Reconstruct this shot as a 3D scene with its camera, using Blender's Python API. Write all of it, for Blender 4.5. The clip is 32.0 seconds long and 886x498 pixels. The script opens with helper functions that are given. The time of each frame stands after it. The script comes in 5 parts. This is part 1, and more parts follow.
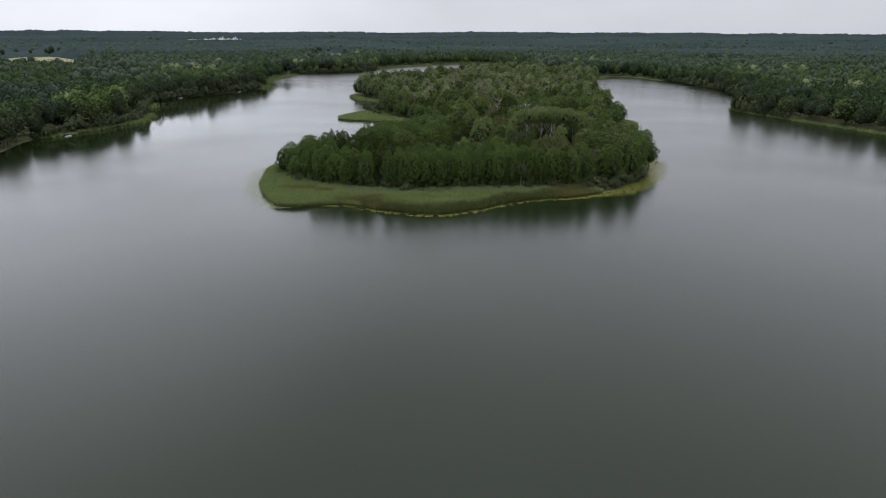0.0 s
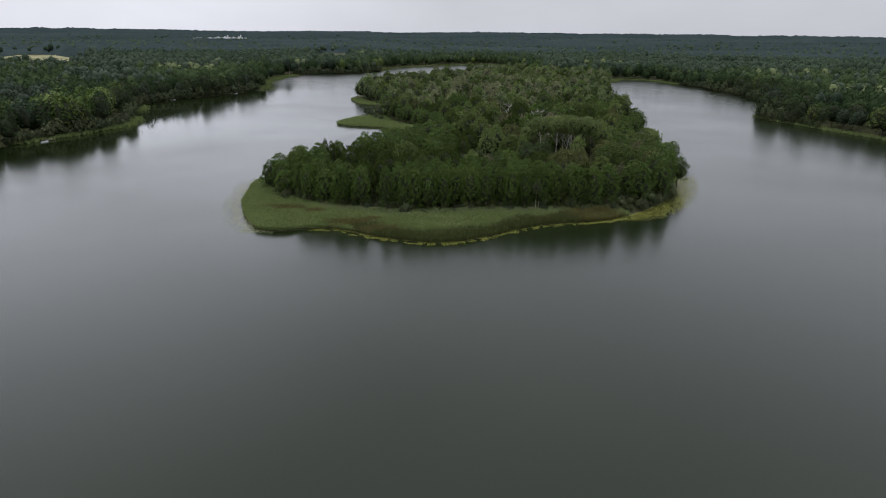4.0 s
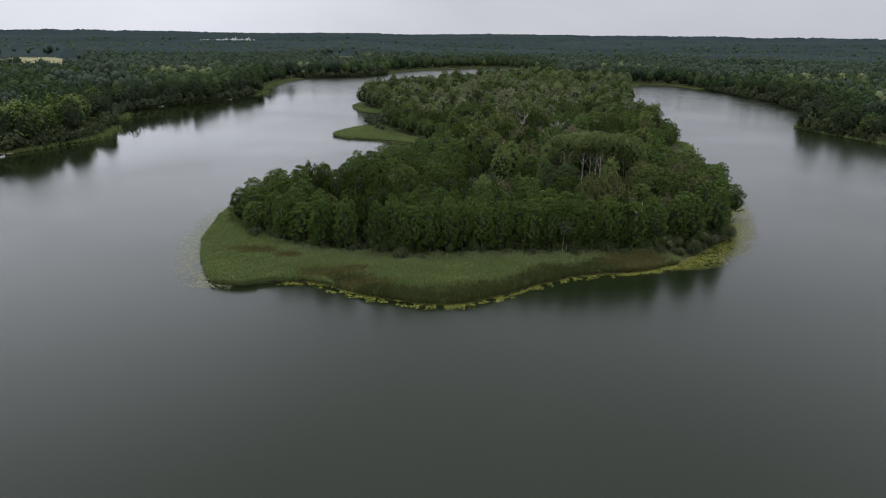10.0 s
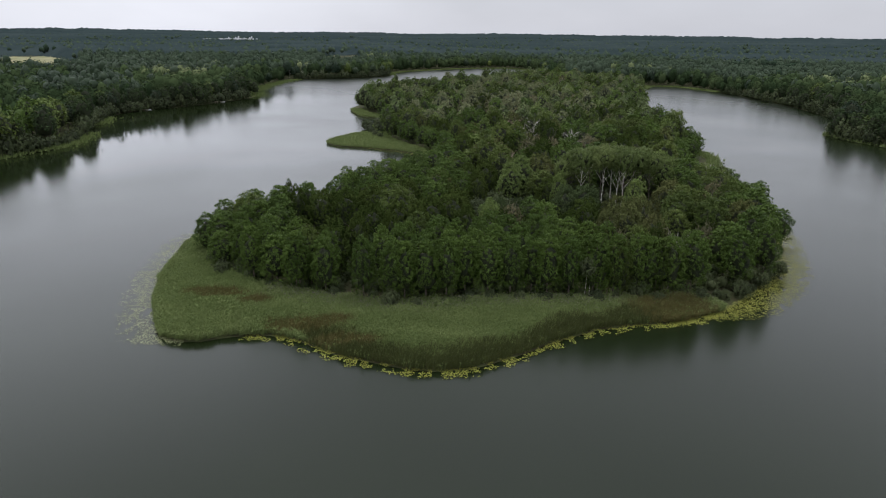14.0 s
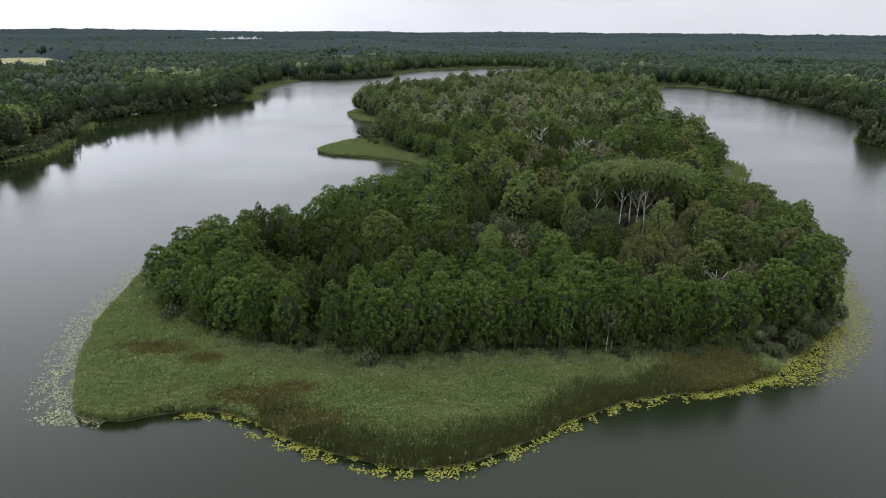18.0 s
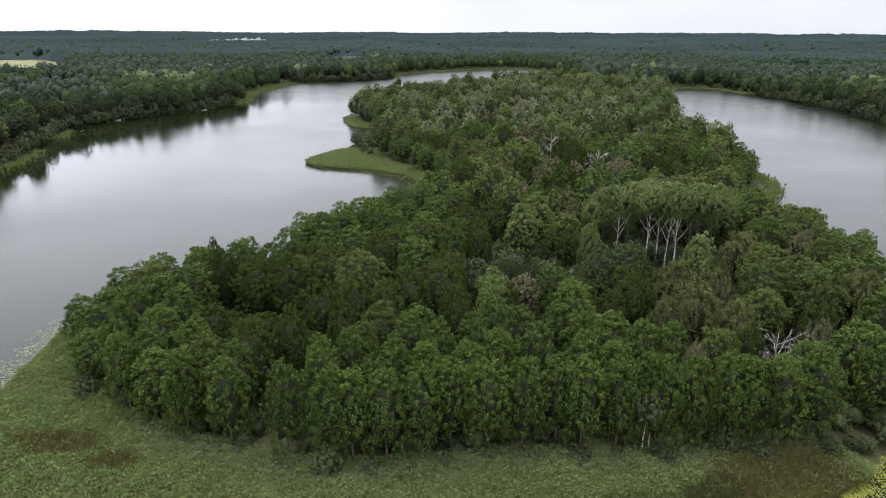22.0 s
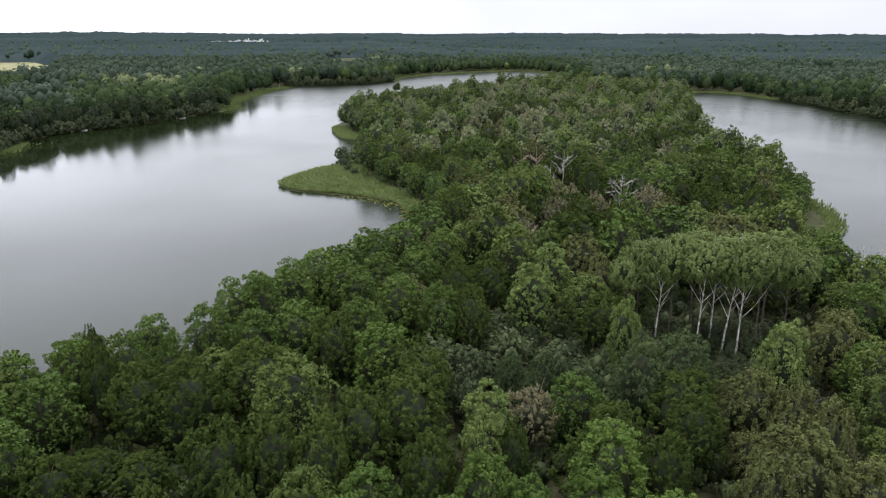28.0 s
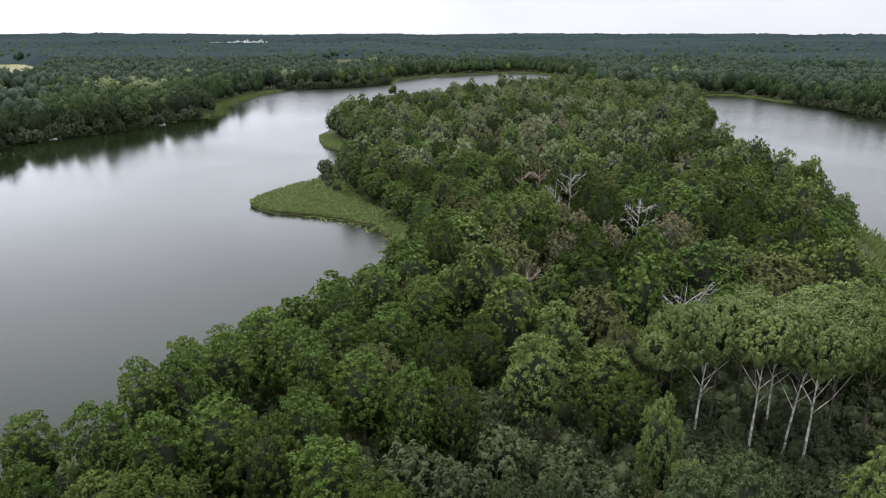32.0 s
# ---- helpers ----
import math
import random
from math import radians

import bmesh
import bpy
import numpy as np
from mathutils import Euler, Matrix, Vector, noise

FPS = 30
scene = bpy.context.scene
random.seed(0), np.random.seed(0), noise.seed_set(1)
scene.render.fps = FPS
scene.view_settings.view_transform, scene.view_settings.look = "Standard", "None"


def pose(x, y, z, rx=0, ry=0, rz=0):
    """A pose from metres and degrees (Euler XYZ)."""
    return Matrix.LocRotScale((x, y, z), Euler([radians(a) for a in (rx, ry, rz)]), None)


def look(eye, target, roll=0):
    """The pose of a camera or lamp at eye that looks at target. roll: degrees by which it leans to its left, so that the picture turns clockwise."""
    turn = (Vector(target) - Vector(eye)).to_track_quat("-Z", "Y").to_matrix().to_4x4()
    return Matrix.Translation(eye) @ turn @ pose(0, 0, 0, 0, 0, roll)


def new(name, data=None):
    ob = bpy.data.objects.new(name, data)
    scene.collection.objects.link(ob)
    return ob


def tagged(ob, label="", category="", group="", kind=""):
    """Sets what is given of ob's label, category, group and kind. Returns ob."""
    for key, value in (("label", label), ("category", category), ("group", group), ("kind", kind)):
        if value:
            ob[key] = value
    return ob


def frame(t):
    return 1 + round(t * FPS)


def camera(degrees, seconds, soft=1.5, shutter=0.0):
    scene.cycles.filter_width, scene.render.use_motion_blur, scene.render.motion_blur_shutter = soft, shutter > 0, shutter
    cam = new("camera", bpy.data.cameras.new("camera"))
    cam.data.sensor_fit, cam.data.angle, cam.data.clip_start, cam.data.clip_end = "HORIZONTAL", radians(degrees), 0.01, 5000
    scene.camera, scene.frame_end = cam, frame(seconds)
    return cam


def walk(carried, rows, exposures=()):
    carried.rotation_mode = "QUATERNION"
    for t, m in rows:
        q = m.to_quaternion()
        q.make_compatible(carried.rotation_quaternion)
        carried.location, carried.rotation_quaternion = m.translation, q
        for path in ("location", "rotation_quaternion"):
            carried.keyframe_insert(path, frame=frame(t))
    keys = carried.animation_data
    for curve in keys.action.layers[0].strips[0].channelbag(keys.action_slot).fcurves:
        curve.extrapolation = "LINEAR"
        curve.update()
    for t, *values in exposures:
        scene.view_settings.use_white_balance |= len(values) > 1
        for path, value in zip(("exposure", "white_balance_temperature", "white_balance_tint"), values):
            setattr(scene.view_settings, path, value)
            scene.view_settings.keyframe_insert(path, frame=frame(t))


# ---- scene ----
cam = camera(68.6, 32.0, 1.1)
PATH = [
    (0, (1.811, -1.396, 56.403), (1.726, 0.496, 55.761), 0.2),
    (0.5, (1.647, 2.213, 56.406), (1.562, 4.105, 55.763), 0.3),
    (1, (1.483, 5.817, 56.402), (1.395, 7.708, 55.76), 0.3),
    (1.5, (1.314, 9.414, 56.4), (1.225, 11.306, 55.757), 0.4),
    (2, (1.162, 13.016, 56.397), (1.071, 14.908, 55.755), 0.3),
    (2.5, (1.029, 16.616, 56.392), (0.936, 18.508, 55.749), 0.4),
    (3, (0.9, 20.207, 56.387), (0.804, 22.098, 55.744), 0.4),
    (3.5, (0.805, 23.79, 56.374), (0.707, 25.682, 55.731), 0.5),
    (5.5, (0.596, 38.12, 56.201), (0.488, 40.012, 55.561), 0.6),
    (6, (0.545, 41.698, 56.172), (0.434, 43.59, 55.532), 0.6),
    (6.5, (0.472, 45.266, 56.138), (0.359, 47.158, 55.499), 0.6),
    (7, (0.37, 48.824, 56.101), (0.254, 50.716, 55.462), 0.6),
    (7.5, (0.23, 52.374, 56.067), (0.111, 54.266, 55.429), 0.6),
    (8, (0.102, 55.921, 56.038), (-0.019, 57.813, 55.399), 0.6),
    (8.5, (-0.015, 59.467, 56.012), (-0.138, 61.359, 55.374), 0.6),
    (9, (-0.132, 63.015, 55.989), (-0.258, 64.907, 55.351), 0.6),
    (9.5, (-0.242, 66.579, 55.979), (-0.369, 68.47, 55.341), 0.6),
    (10, (-0.341, 70.167, 55.984), (-0.471, 72.058, 55.347), 0.6),
    (10.5, (-0.438, 73.768, 56.003), (-0.569, 75.659, 55.365), 0.6),
    (11, (-0.548, 77.381, 56.027), (-0.681, 79.272, 55.389), 0.6),
    (11.5, (-0.668, 81.008, 56.051), (-0.803, 82.899, 55.414), 0.6),
    (12, (-0.79, 84.64, 56.071), (-0.926, 86.531, 55.434), 0.7),
    (12.5, (-0.917, 88.262, 56.083), (-1.055, 90.152, 55.445), 0.7),
    (13, (-1.061, 91.874, 56.089), (-1.201, 93.764, 55.451), 0.7),
    (13.5, (-1.214, 95.443, 56.088), (-1.355, 97.333, 55.45), 0.7),
    (14, (-1.304, 98.953, 56.088), (-1.447, 100.843, 55.449), 0.7),
    (14.5, (-1.279, 102.377, 56.097), (-1.425, 104.266, 55.457), 0.7),
    (16.5, (-0.617, 115.709, 56.199), (-0.772, 117.597, 55.557), 0.5),
    (17, (-0.508, 119.06, 56.185), (-0.666, 120.947, 55.542), 0.5),
    (17.5, (-0.462, 122.432, 56.151), (-0.623, 124.319, 55.507), 0.5),
    (18, (-0.439, 125.841, 56.103), (-0.602, 127.728, 55.46), 0.4),
    (18.5, (-0.427, 129.278, 56.056), (-0.593, 131.165, 55.412), 0.4),
    (19, (-0.422, 132.749, 56.005), (-0.591, 134.635, 55.361), 0.4),
    (19.5, (-0.405, 136.266, 55.972), (-0.576, 138.152, 55.328), 0.3),
    (20, (-0.375, 139.811, 55.926), (-0.548, 141.697, 55.282), 0.3),
    (20.5, (-0.335, 143.395, 55.872), (-0.511, 145.281, 55.228), 0.3),
    (21, (-0.282, 147.03, 55.822), (-0.459, 148.915, 55.18), 0.3),
    (21.5, (-0.214, 150.675, 55.788), (-0.394, 152.561, 55.146), 0.2),
    (22, (-0.137, 154.284, 55.759), (-0.319, 156.17, 55.117), 0.2),
    (22.5, (-0.067, 157.851, 55.738), (-0.251, 159.736, 55.097), 0.2),
    (23, (-0.031, 161.357, 55.708), (-0.217, 163.242, 55.068), 0.2),
    (23.5, (0.005, 164.815, 55.657), (-0.183, 166.7, 55.018), 0.1),
    (24, (0.06, 168.26, 55.611), (-0.13, 170.145, 54.972), 0.1),
    (24.5, (0.167, 171.71, 55.58), (-0.025, 173.595, 54.942), 0.1),
    (25, (0.258, 175.141, 55.553), (0.063, 177.026, 54.915), 0.0),
    (25.5, (0.316, 178.569, 55.539), (0.12, 180.454, 54.9), 0.1),
    (27.5, (0.326, 192.309, 55.51), (0.126, 194.193, 54.871), 0.0),
    (28, (0.298, 195.856, 55.507), (0.097, 197.74, 54.868), 0.1),
    (28.5, (0.319, 199.455, 55.505), (0.116, 201.339, 54.866), -0.0),
    (29, (0.392, 203.051, 55.513), (0.188, 204.935, 54.874), -0.0),
    (29.5, (0.51, 206.619, 55.528), (0.305, 208.503, 54.889), -0.0),
    (30, (0.66, 210.152, 55.546), (0.454, 212.037, 54.908), -0.0),
    (30.5, (0.809, 213.645, 55.564), (0.602, 215.529, 54.925), -0.0),
    (31, (0.914, 217.116, 55.575), (0.706, 219.0, 54.937), 0.0),
    (31.5, (0.921, 220.597, 55.575), (0.713, 222.481, 54.937), -0.1),
    (32, (0.872, 224.097, 55.585), (0.664, 225.981, 54.947), 0.0),
]
walk(cam, [(t, look(eye, target, roll)) for t, eye, target, roll in PATH],
     [(0, 0.14), (3, 0.02), (6, -0.06), (9, -0.06), (12, -0.02), (14.5, 0.1), (17, 0.31), (19, 0.48), (22, 0.64), (25, 0.71), (32, 0.63)])

# ---- light: an even overcast sky and a very soft sun ----
SUN_WAY = Vector((-0.22, 0.18, 0.96)).normalized()
THIN_CLOUD = Vector((-0.62, 0.77, 0.12)).normalized()
world = bpy.data.worlds.new("overcast_sky")
scene.world = world
world.use_nodes = True
wn, wl = world.node_tree.nodes, world.node_tree.links
wn.clear()
w_out = wn.new("ShaderNodeOutputWorld")
w_bg = wn.new("ShaderNodeBackground")
w_sky = wn.new("ShaderNodeTexSky")
w_sky.sky_type = "NISHITA"
w_sky.sun_disc = False
w_sky.sun_elevation, w_sky.sun_rotation = math.asin(SUN_WAY.z), math.atan2(SUN_WAY.x, SUN_WAY.y)
w_scale = wn.new("ShaderNodeMix")
w_scale.data_type, w_scale.blend_type = "RGBA", "MULTIPLY"
w_scale.inputs[0].default_value = 1.0
w_scale.inputs[7].default_value = (0.09, 0.09, 0.09, 1)
w_tc = wn.new("ShaderNodeTexCoord")
w_map = wn.new("ShaderNodeMapping")
w_map.inputs["Scale"].default_value = (1.6, 1.6, 4.0)
w_noise = wn.new("ShaderNodeTexNoise")
w_noise.inputs["Scale"].default_value = 1.1
w_noise.inputs["Detail"].default_value = 5.0
w_cloud = wn.new("ShaderNodeMapRange")
w_cloud.inputs["From Min"].default_value, w_cloud.inputs["From Max"].default_value = 0.3, 0.7
w_cloud.inputs["To Min"].default_value, w_cloud.inputs["To Max"].default_value = 0.84, 1.12
w_sep = wn.new("ShaderNodeSeparateXYZ")
# an overcast sky is brighter overhead than at the horizon
w_up = wn.new("ShaderNodeMapRange")
w_up.inputs["From Min"].default_value, w_up.inputs["From Max"].default_value = 0.0, 1.0
w_up.inputs["To Min"].default_value, w_up.inputs["To Max"].default_value = 0.0, 1.6
# and brighter where the cloud is thin
w_dot = wn.new("ShaderNodeVectorMath")
w_dot.operation = "DOT_PRODUCT"
w_dot.inputs[1].default_value = THIN_CLOUD
w_glow = wn.new("ShaderNodeMapRange")
w_glow.inputs["From Min"].default_value, w_glow.inputs["From Max"].default_value = 0.8, 1.0
w_glow.inputs["To Min"].default_value, w_glow.inputs["To Max"].default_value = 1.0, 1.5
w_glow.interpolation_type = "SMOOTHSTEP"
w_m1, w_m2 = wn.new("ShaderNodeMath"), wn.new("ShaderNodeMath")
w_m1.operation = w_m2.operation = "MULTIPLY"
w_tint = wn.new("ShaderNodeMix")
w_tint.data_type, w_tint.blend_type = "RGBA", "MULTIPLY"
w_tint.inputs[0].default_value = 1.0
w_tint.inputs[7].default_value = (0.962, 0.985, 1.095, 1)
w_mix = wn.new("ShaderNodeMix")
w_mix.data_type = "RGBA"
w_mix.inputs[0].default_value = 0.9
wl.new(w_tc.outputs["Generated"], w_map.inputs["Vector"])
wl.new(w_map.outputs["Vector"], w_noise.inputs["Vector"])
wl.new(w_noise.outputs["Fac"], w_cloud.inputs["Value"])
wl.new(w_tc.outputs["Generated"], w_sep.inputs[0])
w_sq = wn.new("ShaderNodeMath")
w_sq.operation = "POWER"
w_sq.use_clamp = True
w_sq.inputs[1].default_value = 4.0
wl.new(w_sep.outputs["Z"], w_sq.inputs[0])
wl.new(w_sq.outputs[0], w_up.inputs["Value"])
wl.new(w_tc.outputs["Generated"], w_dot.inputs[0])
wl.new(w_dot.outputs["Value"], w_glow.inputs["Value"])
wl.new(w_cloud.outputs["Result"], w_m1.inputs[0])
w_low, w_add = wn.new("ShaderNodeMapRange"), wn.new("ShaderNodeMath")
w_low.interpolation_type = "SMOOTHSTEP"
w_low.inputs["From Min"].default_value, w_low.inputs["From Max"].default_value = 0.03, 0.22
w_low.inputs["To Min"].default_value, w_low.inputs["To Max"].default_value = 0.65, 1.14
wl.new(w_sep.outputs["Z"], w_low.inputs["Value"])
wl.new(w_up.outputs["Result"], w_add.inputs[0])
wl.new(w_low.outputs["Result"], w_add.inputs[1])
wl.new(w_add.outputs[0], w_m1.inputs[1])
wl.new(w_m1.outputs[0], w_m2.inputs[0])
wl.new(w_glow.outputs["Result"], w_m2.inputs[1])
wl.new(w_m2.outputs[0], w_tint.inputs[6])
wl.new(w_sky.outputs["Color"], w_scale.inputs[6])
wl.new(w_scale.outputs[2], w_mix.inputs[6])
wl.new(w_tint.outputs[2], w_mix.inputs[7])
wl.new(w_mix.outputs[2], w_bg.inputs["Color"])
w_bg.inputs["Strength"].default_value = 1.0
wl.new(w_bg.outputs["Background"], w_out.inputs["Surface"])

sun = new("sun", bpy.data.lights.new("sun", "SUN"))
sun.data.energy, sun.data.angle, sun.data.color = 1.2, radians(32), (1.0, 0.985, 0.955)
sun.matrix_world = look(SUN_WAY * 400, (0, 0, 0))

# ---- materials ----


def material(name, rough=0.7, spec=0.3):
    m = bpy.data.materials.new(name)
    m.use_nodes = True
    b = m.node_tree.nodes["Principled BSDF"]
    b.inputs["Roughness"].default_value = rough
    b.inputs["Specular IOR Level"].default_value = spec
    return m, m.node_tree.nodes, m.node_tree.links, b


def mixed(n, l, fac, a, b):
    mx = n.new("ShaderNodeMix")
    mx.data_type = "RGBA"
    l.new(fac, mx.inputs[0])
    for k, v in ((6, a), (7, b)):
        if isinstance(v, tuple):
            mx.inputs[k].default_value = (*v, 1)
        else:
            l.new(v, mx.inputs[k])
    return mx.outputs[2]


def noise_of(n, l, scale, detail=3.0, lo=0.3, hi=0.7, coord="Object"):
    tc = n.new("ShaderNodeTexCoord")
    t = n.new("ShaderNodeTexNoise")
    t.inputs["Scale"].default_value, t.inputs["Detail"].default_value = scale, detail
    r = n.new("ShaderNodeMapRange")
    r.inputs["From Min"].default_value, r.inputs["From Max"].default_value = lo, hi
    l.new(tc.outputs[coord], t.inputs["Vector"])
    l.new(t.outputs["Fac"], r.inputs["Value"])
    return r.outputs["Result"]


def calc(n, l, op, a, b):
    m = n.new("ShaderNodeMath")
    m.operation = op
    for k, v in enumerate((a, b)):
        if isinstance(v, (int, float)):
            m.inputs[k].default_value = v
        else:
            l.new(v, m.inputs[k])
    return m.outputs[0]


def leaf_material(name, dark, light, spray=0.28, through_light=0.10, gloss=0.10):
    """Leaves: tone varies from tree to tree and from spray to spray; some light passes through."""
    m, n, l, b = material(name, 0.6, gloss)
    obj = n.new("ShaderNodeObjectInfo")
    geo = n.new("ShaderNodeNewGeometry")
    att = n.new("ShaderNodeAttribute")
    att.attribute_name = "tone"
    tree = calc(n, l, "FRACT", calc(n, l, "ADD", obj.outputs["Random"], att.outputs["Fac"]), 0.0)
    fac = calc(n, l, "ADD", calc(n, l, "MULTIPLY", tree, 1.0 - spray), calc(n, l, "MULTIPLY", geo.outputs["Random Per Island"], spray))
    col = mixed(n, l, fac, dark, light)
    l.new(col, b.inputs["Base Color"])
    tr = n.new("ShaderNodeBsdfTranslucent")
    l.new(col, tr.inputs["Color"])
    ms = n.new("ShaderNodeMixShader")
    ms.inputs[0].default_value = through_light
    l.new(b.outputs[0], ms.inputs[1])
    l.new(tr.outputs[0], ms.inputs[2])
    l.new(ms.outputs[0], n["Material Output"].inputs["Surface"])
    return m


LEAF = {
    "alder": leaf_material("alder_leaves", (0.026, 0.048, 0.008), (0.074, 0.114, 0.021), 0.55),
    "hornbeam": leaf_material("hornbeam_leaves", (0.022, 0.036, 0.009), (0.052, 0.070, 0.018), 0.5, 0.10, 0.0),
    "poplar": leaf_material("poplar_leaves", (0.07, 0.1, 0.028), (0.112, 0.142, 0.044), 0.45),
    "lime": leaf_material("lime_leaves", (0.08, 0.116, 0.03), (0.122, 0.16, 0.046), 0.45),
    "willow": leaf_material("willow_leaves", (0.052, 0.064, 0.022), (0.098, 0.104, 0.040), 0.5, 0.10, 0.0),
    "dry": leaf_material("dry_leaves", (0.0706, 0.0706, 0.0352), (0.129, 0.1159, 0.0607)),
    "pine": leaf_material("pine_needles", (0.016, 0.029, 0.016), (0.032, 0.048, 0.025)),
    "oak": leaf_material("oak_leaves", (0.03, 0.05, 0.01), (0.088, 0.114, 0.026), 0.5),
    "shrub": leaf_material("shrub_leaves", (0.0259, 0.036, 0.016), (0.0671, 0.0823, 0.035)),
    # far woods: distance haze is put into the bluish leaf colour
    "forest": leaf_material("hazed_forest_leaves", (0.022, 0.035, 0.022), (0.048, 0.065, 0.042), 0.06, 0.05, 0.0),
    # hazed too, and darkened in place of the shade between crowns
    "canopy": leaf_material("hazed_canopy_leaves", (0.015, 0.024, 0.025), (0.044, 0.058, 0.056), 0.06, 0.05, 0.0),
    # hornbeam green with the blue of haze added to the colour
    "shore": leaf_material("hazed_shore_leaves", (0.022, 0.037, 0.016), (0.052, 0.073, 0.031), 0.2, 0.1, 0.0),
    "silver": leaf_material("pale_poplar_leaves", (0.09, 0.112, 0.05), (0.14, 0.16, 0.08), 0.3, 0.1, 0.0),
    "sallow": leaf_material("sallow_leaves", (0.032, 0.050, 0.020), (0.064, 0.084, 0.036), 0.5, 0.10, 0.0),
    # back-wood leaves, paled to carry the haze of distance in their colour
    "ash": leaf_material("haze_paled_ash_leaves", (0.056, 0.080, 0.030), (0.118, 0.150, 0.058), 0.3),
    "birch": leaf_material("haze_paled_birch_leaves", (0.086, 0.100, 0.046), (0.150, 0.160, 0.082), 0.3),
    "reed": leaf_material("reed_leaves", (0.084, 0.12, 0.036), (0.18, 0.218, 0.08), 0.4, 0.25),
    "sedge": leaf_material("sedge_leaves", (0.078, 0.076, 0.025), (0.135, 0.116, 0.042), 0.5, 0.25),
    "plume": leaf_material("reed_plumes", (0.110, 0.098, 0.082), (0.190, 0.172, 0.150), 0.5, 0.2),
    "rush": leaf_material("bulrush_leaves", (0.040, 0.052, 0.016), (0.086, 0.094, 0.032), 0.5, 0.15),
    # lily leaves with the sky's sheen put into a paler base colour
    "sheen_pad": leaf_material("sheen_pale_lily_leaves", (0.135, 0.15, 0.066), (0.24, 0.25, 0.13), 0.9, 0.05, 0.4),
    "pad": leaf_material("lily_leaves", (0.100, 0.115, 0.018), (0.190, 0.185, 0.040), 0.9, 0.05, 0.12),
}


def bark_material(name, a, b2, scale):
    m, n, l, b = material(name, 0.85, 0.2)
    l.new(mixed(n, l, noise_of(n, l, scale, 4.0, 0.38, 0.62), a, b2), b.inputs["Base Color"])
    return m


BARK = bark_material("grey_brown_bark", (0.05, 0.04, 0.03), (0.13, 0.11, 0.09), 3.0)
PALE = bark_material("pale_birch_bark", (0.20, 0.18, 0.16), (0.56, 0.53, 0.48), 1.6)
DEAD = bark_material("bleached_dead_wood", (0.19, 0.175, 0.16), (0.38, 0.36, 0.335), 2.0)
RUST = bark_material("rusty_dead_wood", (0.16, 0.115, 0.095), (0.29, 0.225, 0.185), 2.0)

# crown cores: twig mass coloured near black to stand for inner shade
TWIG_SHADE = bark_material("inner_twig_shade", (0.012, 0.016, 0.007), (0.026, 0.032, 0.014), 2.0)

SOIL, n, l, b = material("woodland_soil", 0.95, 0.1)
l.new(mixed(n, l, noise_of(n, l, 0.35, 5.0), (0.035, 0.030, 0.018), (0.060, 0.070, 0.028)), b.inputs["Base Color"])

MEADOW, n, l, b = material("dry_meadow_grass", 0.9, 0.1)
l.new(mixed(n, l, noise_of(n, l, 0.05, 5.0), (0.12, 0.13, 0.06), (0.22, 0.20, 0.11)), b.inputs["Base Color"])

WATER, n, l, b = material("lake_water", 0.12, 0.42)
l.new(mixed(n, l, noise_of(n, l, 0.012, 3.0), (0.0050, 0.0084, 0.0026), (0.0078, 0.0124, 0.0040)), b.inputs["Base Color"])
b.inputs["IOR"].default_value = 1.33
tc = n.new("ShaderNodeTexCoord")
wmap = n.new("ShaderNodeMapping")
wmap.inputs["Scale"].default_value = (1.0, 1.5, 1.0)
wt = n.new("ShaderNodeTexNoise")
wt.inputs["Scale"].default_value, wt.inputs["Detail"].default_value, wt.inputs["Roughness"].default_value = 1.3, 6.0, 0.62
l.new(tc.outputs["Object"], wmap.inputs["Vector"])
l.new(wmap.outputs["Vector"], wt.inputs["Vector"])
bump = n.new("ShaderNodeBump")
bump.inputs["Distance"].default_value = 0.10
l.new(wt.outputs["Fac"], bump.inputs["Height"])
l.new(bump.outputs["Normal"], b.inputs["Normal"])
# wind patches: smooth water in the lee of the western wood, ruffled water on the open lake and at its end
lee = n.new("ShaderNodeAttribute")
lee.attribute_name = "tone"
wsep, wfar = n.new("ShaderNodeSeparateXYZ"), n.new("ShaderNodeMapRange")
l.new(tc.outputs["Object"], wsep.inputs[0])
l.new(wsep.outputs["Y"], wfar.inputs["Value"])
wfar.inputs["From Min"].default_value, wfar.inputs["From Max"].default_value = 560, 860
wfar.inputs["To Min"].default_value, wfar.inputs["To Max"].default_value = 0.0, 0.14
breeze = calc(n, l, "MULTIPLY", noise_of(n, l, 0.011, 3.0, 0.34, 0.66), calc(n, l, "SUBTRACT", 1.0, lee.outputs["Fac"]))
open_water = calc(n, l, "SUBTRACT", 1.0, lee.outputs["Fac"])
l.new(calc(n, l, "ADD", calc(n, l, "MULTIPLY", breeze, 0.07), calc(n, l, "ADD", calc(n, l, "MULTIPLY", open_water, 0.11), 0.05)), bump.inputs["Strength"])
l.new(calc(n, l, "ADD", calc(n, l, "MULTIPLY", breeze, 0.07), calc(n, l, "ADD", calc(n, l, "MULTIPLY", open_water, 0.12), calc(n, l, "ADD", wfar.outputs["Result"], 0.05))), b.inputs["Roughness"])


def plain(name, colour, rough=0.7):
    m, n, l, b = material(name, rough)
    f = noise_of(n, l, 1.5, 4.0)
    l.new(mixed(n, l, f, tuple(c * 0.8 for c in colour), colour), b.inputs["Base Color"])
    return m


WHITE = plain("white_wall", (0.48, 0.49, 0.50))
ROOF = plain("grey_roof", (0.40, 0.40, 0.41))
